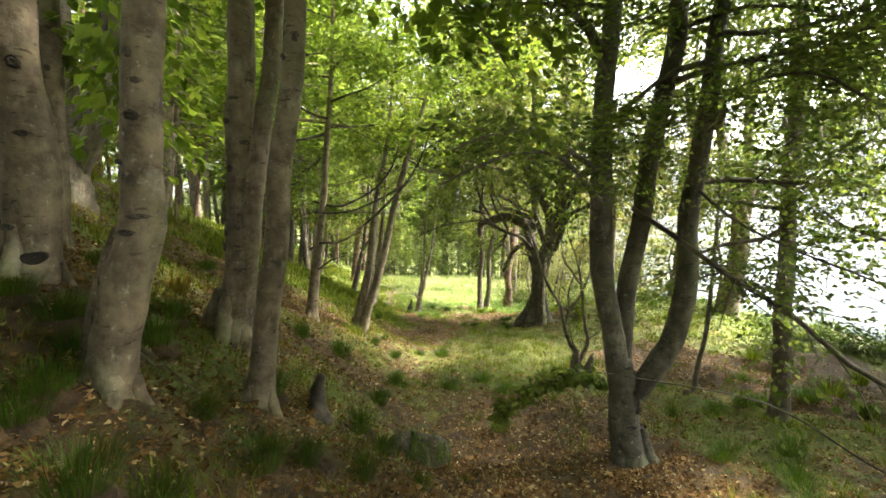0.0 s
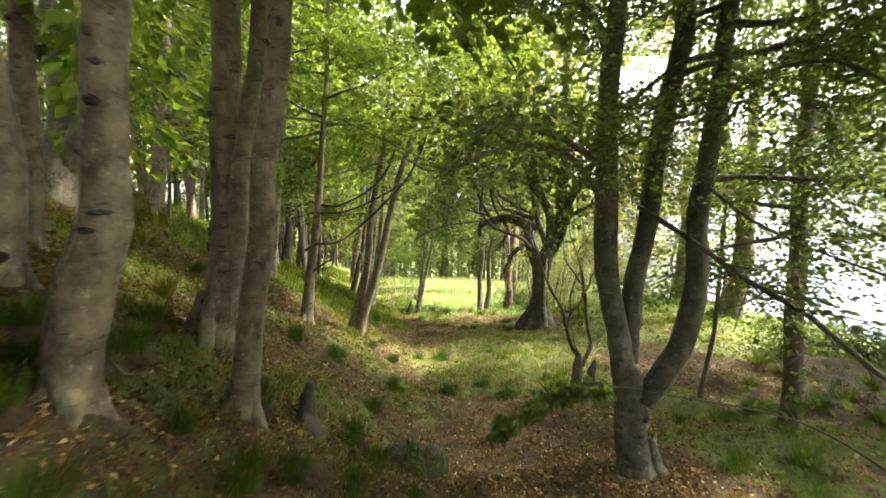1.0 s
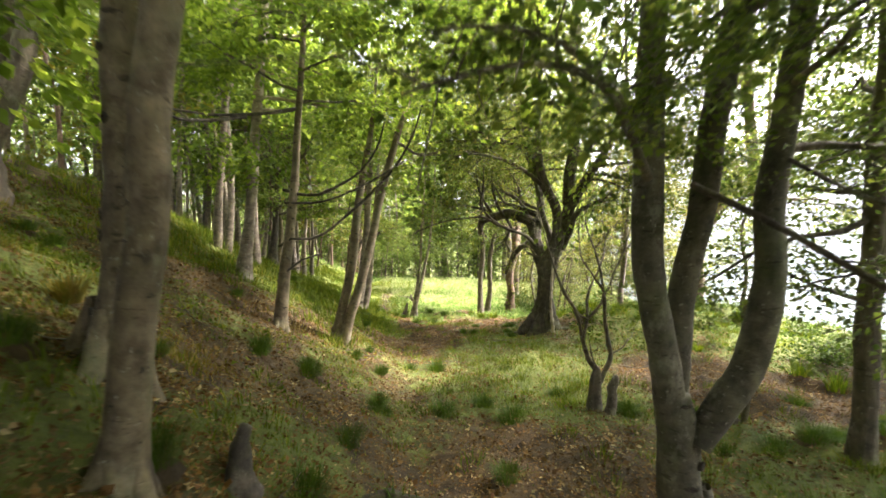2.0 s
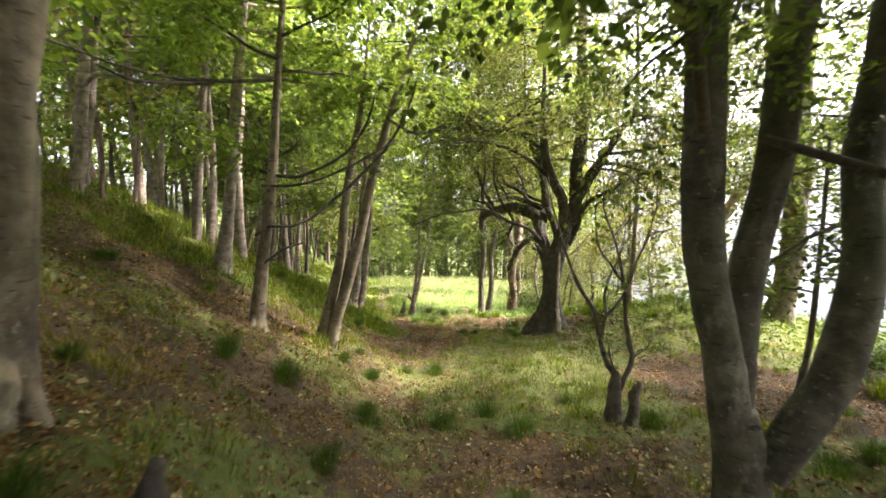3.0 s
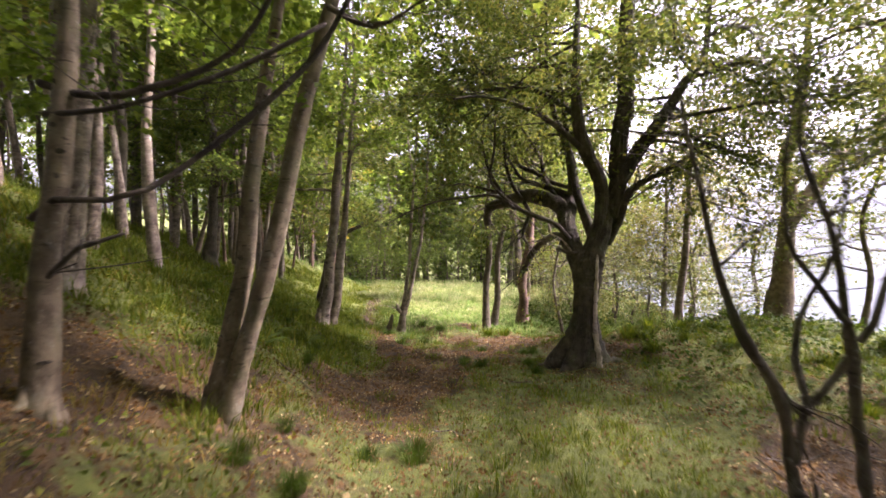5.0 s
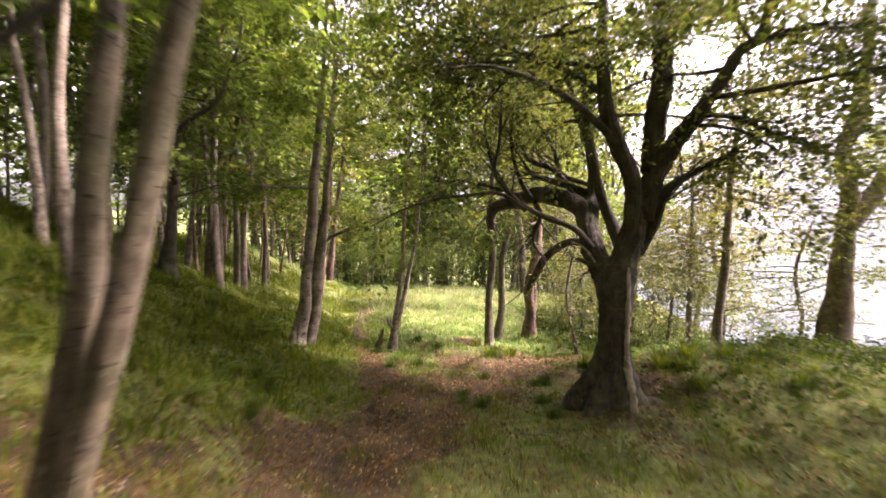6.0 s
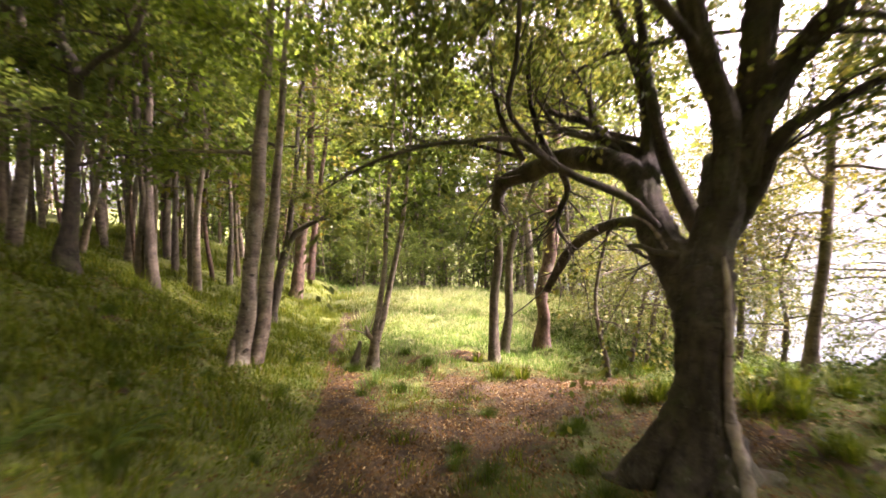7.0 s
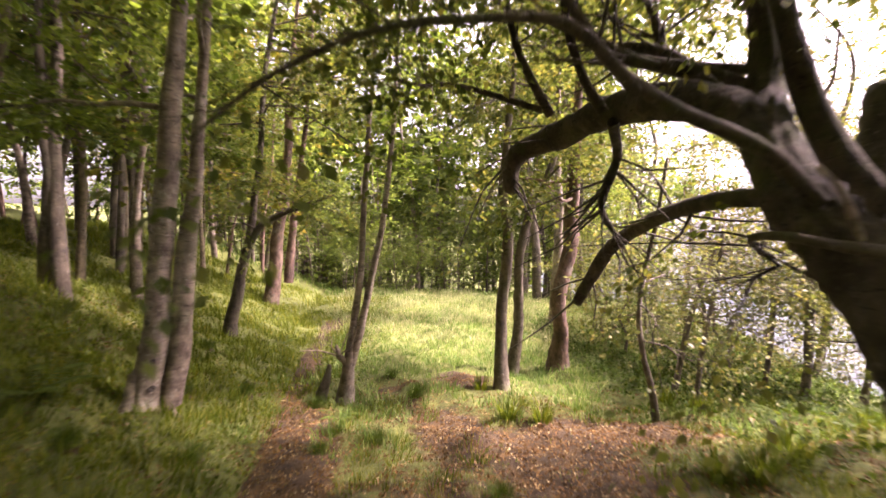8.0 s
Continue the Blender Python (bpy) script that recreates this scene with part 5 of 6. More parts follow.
# Low dense trees added unseen on bank and behind the start, shading near shore.
for i, (x, y) in enumerate(((8.8, 4.2), (9.4, 1.8), (9.3, 6.0), (6.6, -2.2), (4.2, -3.6), (1.4, -5.0), (3.2, -1.6))):
    z = float(land(x, y))
    rows = [(x, y, z - 0.1, 0.1), (x + 0.1, y, z + 1.5, 0.08), (x - 0.05, y + 0.1, z + 3, 0.06), (x, y, z + 4.4, 0.03)]
    tree("bank_tree", "unseen bushy dark tree, added to keep the near shore in shade", [rows], M_DARK, M_BEECH, 110 + i, limbs=[(0, (z + 1.0, z + 7.6), 30, 1.8, 0.15)], top=z + 8, seg=10, count=28, size=0.1, twigs=10, twig_len=0.6, reach=0.5, simple=True, limb_seg=5, limb_step=0.3)


# Dense trees added unseen behind the start of the path, blocking the sky.
for i, (x, y) in enumerate(((-2.6, -0.9), (-1.0, -2.0), (1.3, -1.7), (-3.9, 1.0))):
    z = float(land(x, y))
    rows = [(x, y, z - 0.1, 0.13), (x + 0.1, y, z + 1.5, 0.1), (x - 0.05, y + 0.1, z + 3.2, 0.085), (x, y, z + 5, 0.05)]
    tree("sycamore", "unseen tall grey sycamore added behind the start, its dense crown blocking the sky", [rows], M_SYC, M_BEECH, 130 + i, limbs=[(0, (z + 2.6, z + 7.5), 26, 2.0, 0.15)], top=z + 8, seg=12, count=26, size=0.1, twigs=10, twig_len=0.6, reach=0.5, simple=True, limb_seg=5, limb_step=0.3, group="grey sycamores on the slope")


# ---- the wood behind: a few kinds of tree, each standing many times ----
def wood_kind(name, label, seed, height, radius, bark_mat, leaf_mat, low, size, count=14):
    r = np.random.default_rng(seed)
    rows = [(0, 60, 0, radius * 1.2)]
    for k in range(1, 7):
        f = k / 6
        rows.append((r.normal(0, 0.26) * f, 60 + r.normal(0, 0.26) * f, height * f, max(0.012, radius * (1 - 0.85 * f))))
    z0 = float(land(0, 60))
    rows = [(a, b, c + z0 + 0.02, d) for a, b, c, d in rows]
    return tree(name, label, [rows], bark_mat, leaf_mat, seed, simple=True, limbs=[(0, (z0 + low, z0 + height * 0.97), 15, height * 0.16, 0.2)], twigs=5, twig_len=0.7, reach=0.55, count=count, size=size * 1.08, clumps=1, seg=9, step=0.3, flare=0.12, rough=0.07, limb_seg=4, limb_step=0.6, group="trees of the wood")


KINDS = [
    wood_kind("woodland_tree", "tall slender grey tree of the wood", 61, 9.5, 0.062, M_PALE, M_BEECH, 3.0, 0.145),
    wood_kind("woodland_tree", "tall dark tree of the wood", 62, 8.5, 0.055, M_SYC, M_BEECH, 2.4, 0.145),
    wood_kind("woodland_tree", "slim russet tree of the wood", 63, 9.0, 0.042, M_RED, M_OLIVE, 2.0, 0.145),
    wood_kind("woodland_tree", "stout brown tree of the wood", 64, 10.0, 0.075, M_DARK, M_FRESH, 3.2, 0.145),
    wood_kind("woodland_tree", "bushy dark young tree of the wood", 66, 5.0, 0.05, M_DARK, M_BEECH, 0.5, 0.145),
]
FAR = [
    wood_kind("woodland_tree", "tall grey tree at the far side of the meadow, some copies unseen behind the start", 67, 9.0, 0.06, M_PALE, M_FRESH, 2.6, 0.22, 13),
    wood_kind("woodland_tree", "tall dark tree at the far side of the meadow, some copies unseen behind the start", 68, 9.0, 0.055, M_DARK, M_BEECH, 2.4, 0.22, 13),
]
TALL = [wood_kind("woodland_tree", "tall dark tree with an olive crown near the bank", 69, 9.5, 0.09, M_DARK, M_OAKLEAF, 2.2, 0.12, 17)]
SHRUB = wood_kind("lake_shrub", "pale leafy shrub on the bank above the lake", 65, 2.4, 0.03, M_DARK, M_HAZEL, 0.4, 0.05, 22)
tagged(SHRUB, "", "shrub", "shrubs on the bank")
rng = np.random.default_rng(77)
spots = []


def stand(kinds, count, xr, yr, gap, size=(0.8, 1.2), keep=lambda x, y: True):
    """Plant copies at random, each a gap away from the others."""
    tries = 0
    while count and tries < 4000:
        tries += 1
        x, y = rng.uniform(*xr), rng.uniform(*yr)
        if not keep(x, y) or any((x - a) ** 2 + (y - b) ** 2 < gap * gap for a, b in spots):
            continue
        spots.append((x, y))
        m = pose(x, y, float(land(x, y)) - 0.05, rng.normal(0, 4.2), rng.normal(0, 4.2), rng.uniform(0, 360)) @ Matrix.Scale(rng.uniform(*size), 4)
        copy_thing(kinds[int(rng.integers(len(kinds)))], m)
        count -= 1


stand(KINDS[:4], 58, (-13, -3.4), (4, 22), 0.75, (0.55, 1.3), keep=lambda x, y: x < -3.3 - 0.1 * y and x > -2.0 * y)
stand(KINDS[4:], 22, (-18, -7), (6, 34), 1.2, keep=lambda x, y: x < -6 - 0.12 * y and x > -2.4 * y)
stand(FAR, 22, (-24, -5.0), (16, 44), 1.5, (1.0, 1.5), keep=lambda x, y: x < -4 - 0.1 * y)
stand(FAR, 24, (-11, -1.5), (30, 48), 1.2, (1.1, 1.7))
stand(FAR, 20, (-3, 11), (30, 42), 1.2, (1.5, 2.1))
stand(TALL, 14, (2.5, 9.0), (23.5, 36), 1.5, (1.15, 1.6), keep=lambda x, y: x > y * 0.13)
stand(KINDS[4:], 20, (-11, 12), (35, 45), 0.9, (0.7, 1.1))
stand(KINDS[:4], 30, (-10, -3.6), (13, 27), 0.7, keep=lambda x, y: x < -2.4 - 0.12 * y)
stand(KINDS[4:], 16, (-10, -3.0), (23, 34), 0.8, (0.7, 1.1), keep=lambda x, y: x < -1.0 - 0.12 * y)
stand(KINDS[4:], 26, (-9, 10), (25.5, 35), 0.8, (0.8, 1.3))
stand(KINDS[4:], 22, (-6, 8), (23.6, 27), 0.55, (0.35, 0.6))
stand(KINDS[:1], 6, (-5.2, -3.3), (7.4, 10.6), 0.45)
# Two stands beside and behind the start, unseen, added to block the sky.
stand(KINDS[:4], 18, (-9, -3.6), (-4, 3.4), 1.0)
stand(FAR, 12, (-8, 8), (-9, -3), 1.3)
stand(KINDS[4:], 12, (-24, 18), (46, 56), 1.6, (1.3, 2.0))
stand(KINDS[4:], 8, (-28, -18), (8, 46), 1.8, (1.2, 1.8))
stand(KINDS[1:3], 5, (4.5, 8.0), (17, 30), 1.6, (0.5, 0.7), keep=lambda x, y: x > y * 0.22)
stand([SHRUB], 15, (3.0, 8.5), (15.2, 26), 0.7, (0.5, 1.1), keep=lambda x, y: x > y * 0.185)
for i, k in enumerate(KINDS + FAR + TALL + [SHRUB]):
    k.matrix_basis = Matrix.Translation((-13 + 3.5 * i, 50, float(land(-13 + 3.5 * i, 50)) - 0.05))


# ---- ground cover ----
def blades(build, at, height, width, rng, lean=0.45):
    n = len(at)
    az = rng.random(n) * 6.283
    d = np.stack([np.cos(az), np.sin(az), np.zeros(n)], 1)
    s = np.stack([-d[:, 1], d[:, 0], d[:, 2]], 1) * (width * rng.uniform(0.6, 1.3, n))[:, None]
    h = (height * rng.uniform(0.45, 1.25, n))[:, None]
    k = (rng.uniform(0.1, 1.0, n) * lean)[:, None]
    up = np.array([0, 0, 1.0])
    mid, tip = at + up * h * 0.6 + d * h * k * 0.4, at + up * h * (1 - 0.35 * k) + d * h * k * 1.3
    v = np.stack([at - s, at + s, mid + s * 0.7, mid - s * 0.7, tip], 1).reshape(-1, 3)
    i = np.arange(n)[:, None] * 5
    build.add(v, i + [0, 1, 2, 3], i + [3, 2, 4])


def turf(build, at, height, width, rng):
    """Short single blades, one triangle each."""
    n = len(at)
    d = rng.normal(0, 1, (n, 3)) * (1, 1, 0)
    d /= np.linalg.norm(d, axis=1)[:, None] + 1e-9
    s = np.stack([-d[:, 1], d[:, 0], d[:, 2]], 1) * (width * rng.uniform(0.6, 1.4, n))[:, None]
    h = (height * rng.uniform(0.4, 1.3, n))[:, None]
    tip = at + np.array([0, 0, 1.0]) * h + d * h * rng.uniform(0.1, 1.0, n)[:, None]
    i = np.arange(n)[:, None] * 3
    build.add(np.stack([at - s, at + s, tip], 1).reshape(-1, 3), None, i + [0, 1, 2])


def scatter(count, xr, yr, weight):
    x, y = rng.uniform(*xr, count), rng.uniform(*yr, count)
    ok = rng.random(count) < weight(x, y)
    x, y = x[ok], y[ok]
    return np.stack([x, y, land(x, y) - 0.01], 1)


def tussocks(build, at, height, width, radius, per, rng):
    """Clumps of blades that lean outwards, taller in the middle."""
    n = len(at)
    az, r = rng.random((n, per)) * 6.283, np.sqrt(rng.random((n, per)))
    big = rng.uniform(0.5, 1.4, (n, 1))
    d = np.stack([np.cos(az), np.sin(az)], -1)
    x, y = at[:, :1] + d[..., 0] * r * radius * big, at[:, 1:2] + d[..., 1] * r * radius * big
    p = np.stack([x, y, land(x, y) - 0.01], -1).reshape(-1, 3)
    out = np.concatenate([d * r[..., None], np.zeros((n, per, 1))], -1).reshape(-1, 3)
    h = (height * big * (1.15 - 0.5 * r) * rng.uniform(0.5, 1.2, (n, per))).reshape(-1, 1)
    bend = rng.uniform(0.2, 0.9, (len(p), 1)) * out + rng.normal(0, 0.22, p.shape) * (1, 1, 0)
    s = rng.normal(0, 1, p.shape) * (1, 1, 0)
    s *= width * rng.uniform(0.6, 1.3, (len(p), 1)) / (np.linalg.norm(s, axis=1)[:, None] + 1e-9)
    up = np.array([0, 0, 1.0])
    mid, tip = p + up * h * 0.62 + bend * h * 0.45, p + up * h * 0.92 + bend * h * 1.25
    v = np.stack([p - s, p + s, mid + s * 0.75, mid - s * 0.75, tip], 1).reshape(-1, 3)
    i = np.arange(len(p))[:, None] * 5
    build.add(v, i + [0, 1, 2, 3], i + [3, 2, 4])


def patchy(x, y):
    """The cover broken up into hand-sized patches."""
    n = np.sin(6.1 * x + 2.3 * y) * np.sin(5.3 * y - 1.9 * x + 1) + 0.7 * np.sin(11.3 * x - 7.1 * y) * np.sin(9.7 * y + 4.3 * x)
    return np.clip(cover(x, y) + 0.28 * n, 0, 1)


b = Build()
turf(b, scatter(270000, (-4.5, 6.5), (0.8, 13), lambda x, y: np.clip(patchy(x, y) * 1.3 - 0.3, 0.02, 1) ** 1.3), 0.045, 0.0035, rng)
tussocks(b, scatter(3800, (-4.5, 6.5), (0.9, 14), lambda x, y: np.clip(patchy(x, y) * 1.2 - 0.3, 0.05, 0.7)), 0.12, 0.0035, 0.11, 32, rng)
tussocks(b, scatter(3700, (-10, -1.2), (6, 22), lambda x, y: np.clip(patchy(x, y) * 1.2 - 0.2, 0.05, 0.8)), 0.19, 0.006, 0.19, 32, rng)
tagged(new("grass", b.mesh("grass", M_GRASS, False)), "green woodland grass in tussocks between fallen leaves", "grass", kind="stuff")
b = Build()
tussocks(b, scatter(2500, (-7, -0.9), (2.5, 9.5), lambda x, y: 0.5 * np.clip(np.sin(1.9 * x + 1.1 * y + 1) * np.sin(1.7 * y - 0.8 * x) + 0.35 * np.sin(5.3 * x - 4.1 * y), 0, 1)), 0.1, 0.0035, 0.14, 26, rng)
tagged(new("dry_grass", b.mesh("dry_grass", M_DRY, False)), "ochre withered grass in patches over the wooded slope", "grass", kind="stuff")
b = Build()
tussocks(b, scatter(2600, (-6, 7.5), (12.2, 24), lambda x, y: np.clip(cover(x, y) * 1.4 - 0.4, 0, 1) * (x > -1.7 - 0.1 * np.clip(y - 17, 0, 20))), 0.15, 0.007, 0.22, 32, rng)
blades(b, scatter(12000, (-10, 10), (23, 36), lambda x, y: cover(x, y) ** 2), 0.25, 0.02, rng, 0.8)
# Denser towards the crest, where the blade colour carries the sunlight.
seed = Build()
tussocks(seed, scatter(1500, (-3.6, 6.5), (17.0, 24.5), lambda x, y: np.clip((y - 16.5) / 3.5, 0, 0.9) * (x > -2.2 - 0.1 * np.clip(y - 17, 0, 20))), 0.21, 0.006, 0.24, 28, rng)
tagged(new("crest_grass", seed.mesh("crest_grass", M_STRAW, False)), "pale dry grass on the crest of the meadow, sunlight put into its colour", "grass", kind="stuff")
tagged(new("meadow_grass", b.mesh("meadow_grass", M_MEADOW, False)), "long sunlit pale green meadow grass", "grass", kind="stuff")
b = Build()
at = scatter(60000, (-4.5, 5.5), (0.6, 14), lambda x, y: np.clip(1.2 - patchy(x, y), 0.15, 1))
at[:, 2] += 0.018
leaves(b, at, rng.normal(0, 1, at.shape) * (1, 1, 0.3), 0.032, rng, 0.55, 0.62, 0.0)
at = scatter(210000, (-5.0, 5.0), (2.5, 15), lambda x, y: np.clip(1.15 - patchy(x, y), 0.1, 1))
at[:, 2] += 0.014
leaves(b, at, rng.normal(0, 1, at.shape) * (1, 1, 0.25), 0.026, rng, 0.5, 0.6, 0.0, simple=True)
at = scatter(60000, (-2.6, 2.8), (0.8, 3.4), lambda x, y: np.clip(1.25 - patchy(x, y), 0.3, 1))
at[:, 2] += 0.012
leaves(b, at, rng.normal(0, 1, at.shape) * (1, 1, 0.2), 0.026, rng, 0.5, 0.7, 0.0, simple=True)
at = scatter(2400, (-3.5, 3.5), (1.6, 7), lambda x, y: np.clip(1.1 - patchy(x, y), 0.25, 1))
at[:, 2] += 0.024
leaves(b, at, rng.normal(0, 1, at.shape) * (1, 1, 0.25), 0.05, rng, 0.5, 0.85, 0.0)
tagged(new("leaf_litter", b.mesh("leaf_litter", M_LITTER, False)), "brown and straw-coloured fallen leaves on the floor", "fallen leaves", kind="stuff")


# ---- small things on the floor ----
def tuft_kind(name, label, seed, count, height, width, radius, material, category, group):
    """One clump of arching blades round a bare heart."""
    r = np.random.default_rng(seed)
    root = thing(name, (0, 0, 0), label, category, group)
    b = Build()
    az, q = r.random(count) * 6.283, np.sqrt(r.random(count))
    d = np.stack([np.cos(az), np.sin(az), 0 * az], 1)
    p = d * (q * radius * 0.55)[:, None]
    h = (height * r.uniform(0.5, 1.2, count))[:, None]
    out = d * (r.uniform(0.15, 0.9, count) * (0.3 + q))[:, None] + r.normal(0, 0.15, d.shape) * (1, 1, 0)
    s = np.stack([-d[:, 1], d[:, 0], 0 * az], 1) * (width * r.uniform(0.6, 1.3, count))[:, None]
    up = np.array([0, 0, 1.0])
    a1, a2, a3 = p + up * h * 0.45 + out * h * 0.2, p + up * h * 0.8 + out * h * 0.6, p + up * h * 0.85 + out * h * 1.1
    v = np.stack([p - s, p + s, a1 + s, a1 - s, a2 + s * 0.7, a2 - s * 0.7, a3], 1).reshape(-1, 3)
    i = np.arange(count)[:, None] * 7
    b.add(v, np.concatenate([i + [0, 1, 2, 3], i + [3, 2, 4, 5]]), i + [5, 4, 6])
    tagged(part("blade_clump", b, material, root, smooth=False), kind="stuff")
    b = Build()
    ring = np.linspace(0, 6.283, 9, endpoint=False)
    dome = [np.stack([np.cos(ring) * radius * f, np.sin(ring) * radius * f, 0 * ring + z], 1) * (1 + r.normal(0, 0.08, (9, 1))) for f, z in ((0.6, -0.06), (0.42, -0.015), (0.22, 0.01), (0.04, 0.016))]
    b.add(np.vstack(dome), [(m * 9 + k, m * 9 + (k + 1) % 9, m * 9 + 9 + (k + 1) % 9, m * 9 + 9 + k) for m in range(3) for k in range(9)])
    part("heart", b, M_GROUND, root)
    return root


def set_out(kinds, places, size=(0.7, 1.25), sink=0.01):
    """The first of each kind takes a place itself, the rest are copies."""
    r = np.random.default_rng(len(places))
    for k, (x, y) in enumerate(places):
        kind = kinds[k % len(kinds)]
        m = pose(x, y, float(land(x, y)) - sink, 0, 0, r.uniform(0, 360)) @ Matrix.Scale(r.uniform(*size), 4)
        if k < len(kinds):
            kind.matrix_basis = m
        else:
            f = copy_thing(kind, m)
            f.matrix_basis = m


TUFT = "dark green tuft of arching grass in leaf litter"
tufts = [tuft_kind("grass_tuft", TUFT, 201 + i, 420, 0.115, 0.0013, 0.2, M_TUFT, "grass tuft", "grass tufts along the path") for i in range(3)]
PATH_TUFTS = [(-1.27, 5.22), (-0.72, 6.39), (-0.95, 6.96), (-1.02, 6.37), (-0.39, 7.14), (-0.02, 7.23), (-1.58, 4.86), (-1.21, 5.15), (-0.7, 6.45), (-0.48, 5.13), (0.08, 5.32), (0.74, 5.16), (0.5, 5.51),
              (1.45, 6.26), (-1.12, 2.01), (-1.53, 1.85), (-1.4, 1.41), (-0.71, 2.2), (-0.58, 5.31), (-1.05, 2.6), (-0.16, 2.79), (0.53, 4.0), (-1.51, 2.27), (-0.61, 4.04), (-0.58, 5.18)]
SLOPE_TUFTS = [(-1.64, 4.99), (-3.25, 4.7), (-3.43, 4.65), (-0.6, 12.66), (-1.46, 11.8), (-1.85, 13.49), (-1.06, 13.66), (-1.63, 9.45), (-1.43, 9.25), (-1.08, 10.25), (-2.11, 10.21), (-0.63, 12.25), (-2.4, 6.2), (-2.9, 5.4), (-2.2, 8.4), (-2.8, 9.4), (-3.3, 7.6), (-1.9, 7.6), (-2.5, 10.6), (-1.3, 8.6), (-3.1, 11.4), (-2.2, 12.9), (-3.7, 12.4), (-2.9, 14.6), (-2.0, 11.3), (-0.2, 12.6), (0.1, 13.9), (-0.35, 15.0)]
FOOT_TUFTS = [(-1.8, 1.84), (-1.98, 1.8), (-1.66, 1.9), (-1.26, 1.5), (-1.42, 1.54), (-1.12, 1.56), (-0.95, 1.35), (-0.75, 1.5), (-1.12, 1.3), (-1.5, 1.66)]


def strewn(seed, count, x0, x1, y0, y1):
    q = np.random.default_rng(seed)
    return [(float(q.uniform(x0, x1)), float(q.uniform(y0, y1))) for k in range(count)]


set_out(tufts, PATH_TUFTS + SLOPE_TUFTS + FOOT_TUFTS[::2] + strewn(301, 9, -2.2, -0.4, 1.6, 3.6) + strewn(302, 18, 1.7, 4.2, 2.6, 5.6) + strewn(303, 8, 0.2, 1.7, 9.4, 12.0))
set_out([tuft_kind("dead_bracken", "small clump of orange withered bracken on the slope", 206, 160, 0.13, 0.004, 0.12, M_DRY, "plant", "")], [(-2.1, 3.5)])
rushes = [tuft_kind("bank_tuft", "broad-bladed green clump on the bank", 211 + i, 90, 0.2, 0.006, 0.2, M_GRASS, "plant", "green clumps on the bank") for i in range(2)]
set_out(rushes, [(2.33, 11.5), (2.55, 11.38), (3.0, 11.76), (2.9, 11.5), (1.46, 12.98), (1.13, 13.1), (0.94, 14.48), (3.51, 13.77), (3.26, 14.07), (3.07, 10.68), (3.23, 10.41), (3.94, 10.81), (3.04, 9.88), (3.39, 10.7), (3.63, 10.12), (4.29, 10.53),
                 (3.06, 9.8), (3.89, 9.51), (4.48, 8.74), (4.06, 7.82), (4.55, 5.1), (4.66, 6.58), (4.16, 4.22), (5.23, 5.46), (4.81, 6.19), (5.6, 9.2), (5.0, 11.2), (4.2, 12.4), (5.4, 12.9), (4.6, 14.2)])


def fern(seed):
    r = np.random.default_rng(seed)
    root = thing("fern", (0, 0, 0), "low green fern with arching fronds on the slope", "fern", "ferns on the slope")
    for k in range(7):
        az, ln = k * 0.9 + r.uniform(-0.2, 0.2), r.uniform(0.24, 0.36)
        d = np.array((math.cos(az), math.sin(az), 0))
        s = np.array((-d[1], d[0], 0))
        t = np.linspace(0, 1, 16)[:, None]
        spine = d * ln * t + np.array((0, 0, 1)) * (0.75 * ln * t - 0.62 * ln * t * t)
        b = Build()
        for side in (-1, 1):
            w = (0.2 * ln * np.sin(np.pi * np.clip(t * 0.9 + 0.12, 0, 1)))
            tip = spine + s * side * w + d * w * 0.35 - np.array((0, 0, 1)) * w * 0.15
            a, c = spine - d * 0.012, spine + d * 0.012
            i = np.arange(16)[:, None] * 3
            b.add(np.stack([a, c, tip], 1).reshape(-1, 3), None, i + [0, 1, 2])
        part("frond", b, M_FERN, root, smooth=False)
    return root


set_out([fern(221), fern(222)], [(-1.56, 9.39), (-1.7, 9.75), (-1.67, 8.37), (-1.9, 9.2), (-0.65, 13.08), (-2.66, 16.9), (-2.44, 11.57), (-3.2, 12.6), (-3.4, 10.2), (-2.6, 7.9), (4.0, 13.1), (4.9, 13.6), (3.3, 15.2), (4.2, 16.0), (2.9, 16.6), (5.3, 15.0), (3.8, 17.4)], (0.8, 1.6))


def bramble(seed):
    """Arching canes from one crown, clad in small leaves."""
    r = np.random.default_rng(seed)
    root = thing("bramble", (0, 0, 0), "low dark green bramble bush with arching canes on the bank", "bush", "brambles on the bank")
    mass = Build()
    for k in range(9):
        az, ln, up = k * 0.7 + r.uniform(-0.3, 0.3), r.uniform(0.4, 0.75), r.uniform(0.5, 1.1)
        d = np.array((math.cos(az), math.sin(az)))
        rows = [(*(d * ln * f), -0.03 + up * ln * (1.9 * f - 1.5 * f * f), 0.008 * (1.1 - f)) for f in (0, 0.25, 0.5, 0.75, 1.0)]
        b = Build()
        tube(b, rows, 5, r, 0.0, 0, 5, 0.08)
        part("cane", b, M_DARK, root)
        c = resample(rows, 0.03)[:, :3]
        at = c[r.integers(4, len(c), 130)] + r.normal(0, 0.07, (130, 3))
        at[:, 2] = np.maximum(at[:, 2], 0.01)
        leaves(mass, at, r.normal(0, 1, at.shape) * (1, 1, 0.4), 0.055, r, 0.6, 0.7, 0.1)
    tagged(part("leafage", mass, M_FERN, root, smooth=False), kind="stuff")
    return root


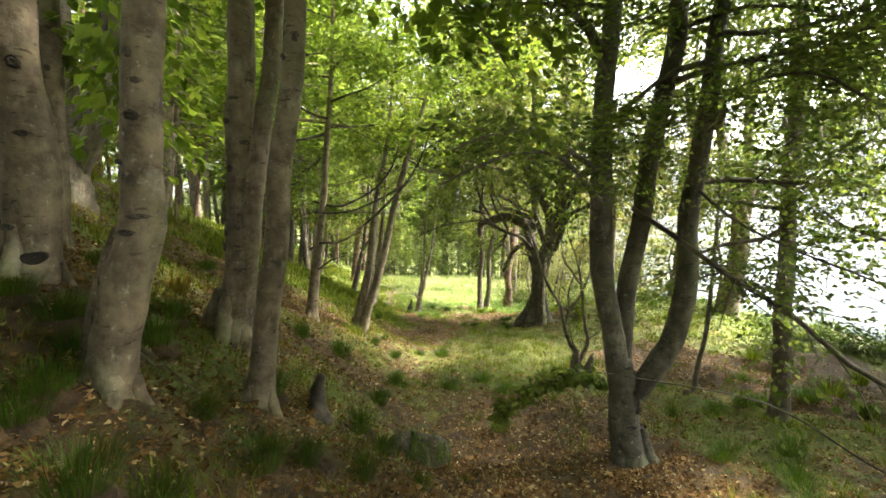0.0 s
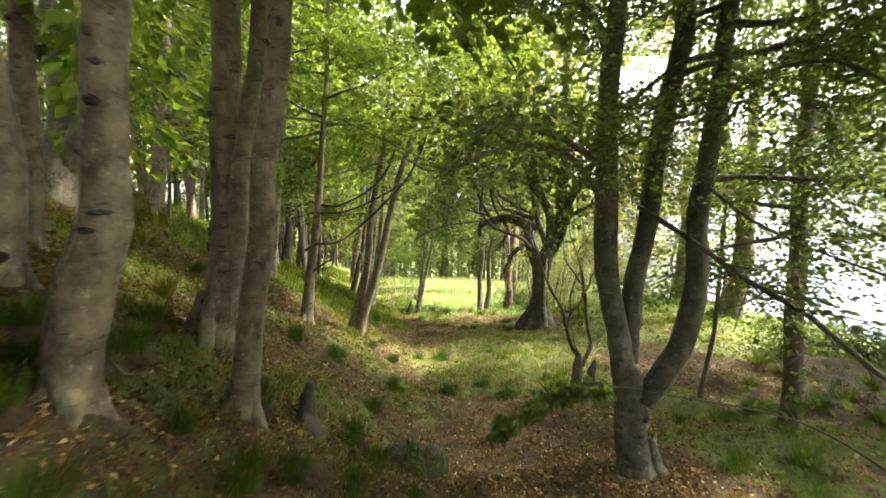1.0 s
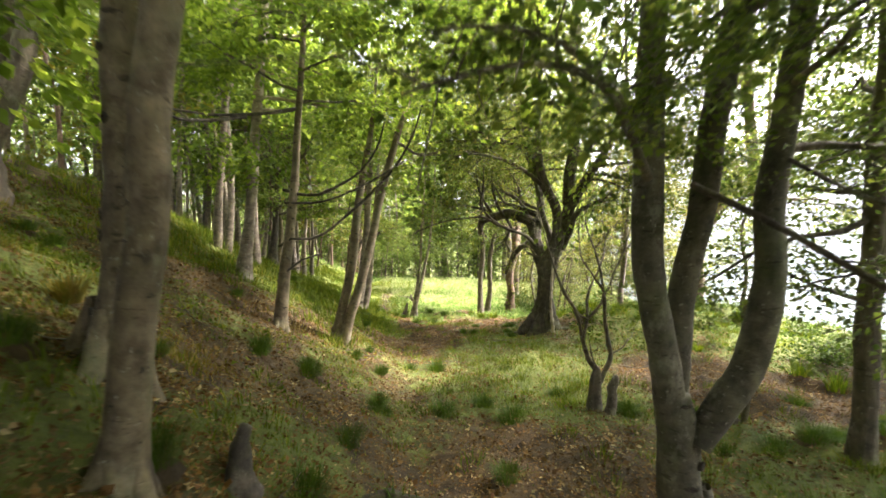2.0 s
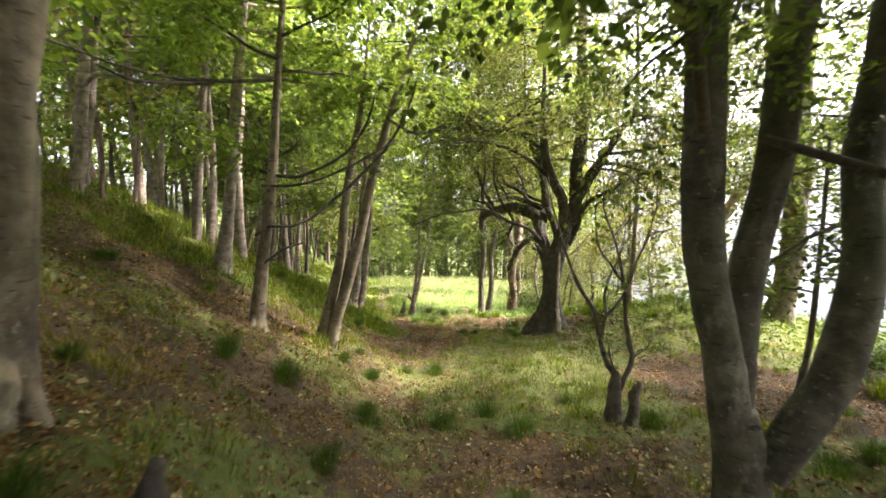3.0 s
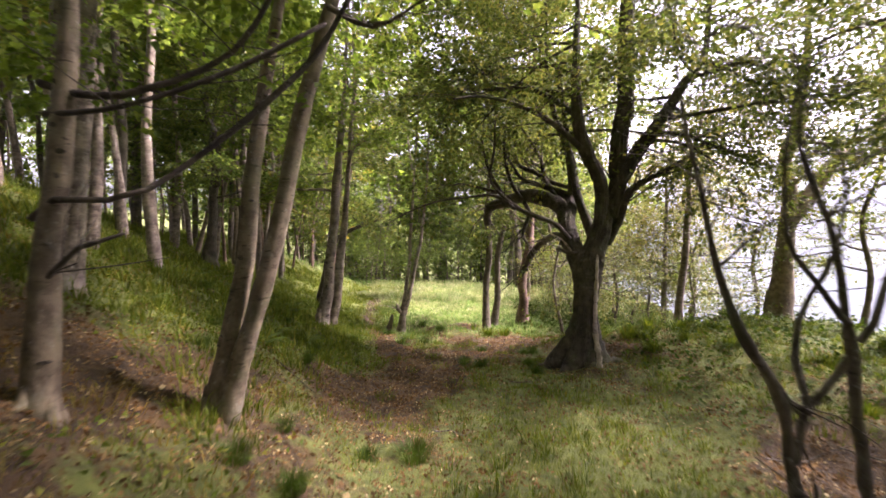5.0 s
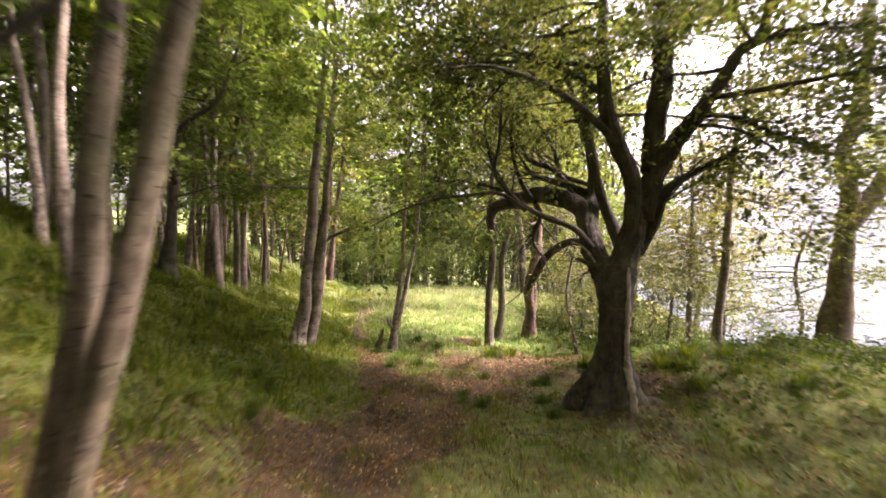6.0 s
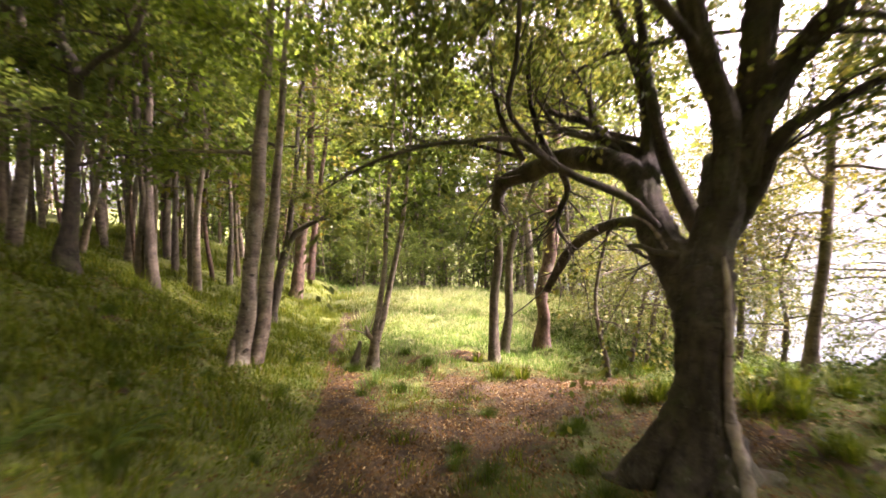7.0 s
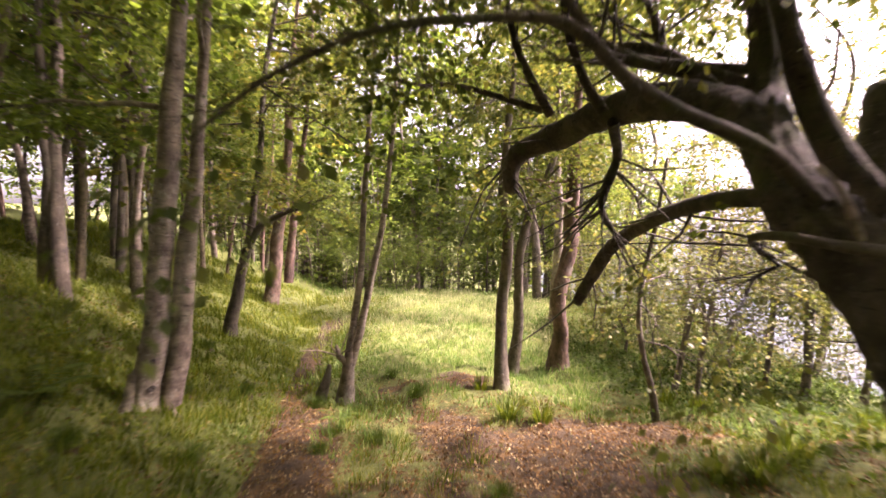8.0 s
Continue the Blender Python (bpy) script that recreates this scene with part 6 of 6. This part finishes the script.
set_out([bramble(225), bramble(226)], [(5.9, 7.4), (6.4, 6.8), (6.7, 7.8), (7.1, 7.0), (6.5, 8.6), (6.9, 5.4), (7.2, 6.2), (6.4, 4.6), (5.3, 6.9)], (0.55, 0.95))


def boulder():
    r = np.random.default_rng(231)
    x, y = -0.24, 3.42
    root = thing("mossy_boulder", (x, y, float(land(x, y))), "dark mossy boulder half sunk in litter and grass", "boulder")
    b = Build()
    n, m = 18, 9
    th, ph = np.meshgrid(np.linspace(0, 6.283, n, endpoint=False), np.linspace(-0.4, 1.5, m), indexing="xy")
    lump = 1 + 0.12 * np.sin(2 * th + 1) * np.cos(ph) + 0.09 * np.sin(3 * th + 2.4 * ph) + r.normal(0, 0.025, th.shape)
    v = np.stack([0.27 * lump * np.cos(th) * np.cos(ph), 0.2 * lump * np.sin(th) * np.cos(ph), 0.19 * lump * np.sin(ph) - 0.01], -1).reshape(-1, 3)
    b.add(v, [(j * n + i, j * n + (i + 1) % n, (j + 1) * n + (i + 1) % n, (j + 1) * n + i) for j in range(m - 1) for i in range(n)])
    part("stone", b, M_MOSS, root)
    b = Build()
    a = np.stack([r.uniform(-0.1, 0.3, 160), r.uniform(-0.24, 0.0, 160), np.zeros(160)], 1)
    a[:, 2] = 0.16 - 0.5 * np.hypot(a[:, 0] - 0.05, a[:, 1])
    blades(b, a, 0.15, 0.0035, r, 1.1)
    tagged(part("grass_fringe", b, M_TUFT, root, smooth=False), kind="stuff")


boulder()


def fallen_branch(seed, x, y, length, turn, radius=0.006):
    r = np.random.default_rng(seed)
    z = float(land(x, y))
    root = thing("fallen_branch", (x, y, z), "thin bare fallen branch on the leaf litter", "branch", "fallen branches")
    d = np.array((math.cos(turn), math.sin(turn)))
    rows = []
    for k in range(5):
        f = (k / 4 - 0.5) * length
        p = d * f + r.normal(0, 0.03, 2)
        rows.append((p[0], p[1], float(land(x + p[0], y + p[1])) - z + 0.012 + abs(r.normal(0, 0.012)), radius * (1.1 - 0.18 * k)))
    b = Build()
    tube(b, rows, 6, r, 0.12, 0, 5, 0.06)
    part("stick", b, M_DARK, root)
    for k in (1, 3):
        q = np.array(rows[k][:3])
        e = q + np.array((*(r.normal(0, 0.07, 2)), 0.02))
        b = Build()
        tube(b, [(*q, radius * 0.6), (*((q + e) / 2 + r.normal(0, 0.01, 3)), radius * 0.45), (*e, radius * 0.2)], 5, r, 0.1, 0, 5, 0.05)
        part("side_twig", b, M_DARK, root)


for i, (x, y, ln, turn) in enumerate(((-1.45, 2.12, 0.5, 0.1), (-1.66, 2.9, 0.4, 0.7), (-1.45, 5.11, 0.35, 1.0), (-1.19, 8.03, 0.45, -0.2), (-2.36, 5.9, 0.4, 0.2), (-2.33, 5.65, 0.3, 0.9), (3.6, 6.9, 1.0, -0.4), (3.36, 5.04, 0.6, -0.9),
                                      (-1.99, 4.61, 0.35, -0.3), (0.9, 3.2, 0.3, 0.4), (-0.6, 3.0, 0.3, 1.4), (0.3, 7.8, 0.35, 0.3), (1.2, 9.1, 0.4, -0.5), (2.9, 7.0, 0.9, 0.2))):
    fallen_branch(240 + i, x, y, ln, turn)

# Low leafy growth on the mound and the bank.
b = Build()
at = scatter(26000, (2.6, 8.2), (5.5, 20), lambda x, y: np.clip(0.15 + 0.75 * np.exp(-((x - 4.8) / 1.7) ** 2 - ((y - 11) / 3.5) ** 2) + 0.8 * (y > 14.5) * (x > 2.8), 0, 1) * (cover(x, y) > 0.32))
at[:, 2] += 0.02 + 0.16 * rng.random(len(at)) ** 1.5
leaves(b, at, rng.normal(0, 1, at.shape) * (1, 1, 0.4), 0.075, rng, 0.6, 0.5, 0.0)
tagged(new("undergrowth", b.mesh("undergrowth", M_FERN, False)), "low green leafy undergrowth on the mound and bank", "undergrowth", kind="stuff")
# Low leaves and moss tips over the wooded slope.
b = Build()
at = scatter(60000, (-7, -0.8), (4, 20), lambda x, y: np.clip(cover(x, y) * 1.4 - 0.25, 0.03, 0.9))
at[:, 2] += 0.01 + 0.07 * rng.random(len(at)) ** 2
leaves(b, at, rng.normal(0, 1, at.shape) * (1, 1, 0.5), 0.045, rng, 0.7, 0.5, 0.0, simple=True)
tagged(new("slope_herbs", b.mesh("slope_herbs", M_GRASS, False)), "low green herbs and moss over the wooded slope", "undergrowth", kind="stuff")
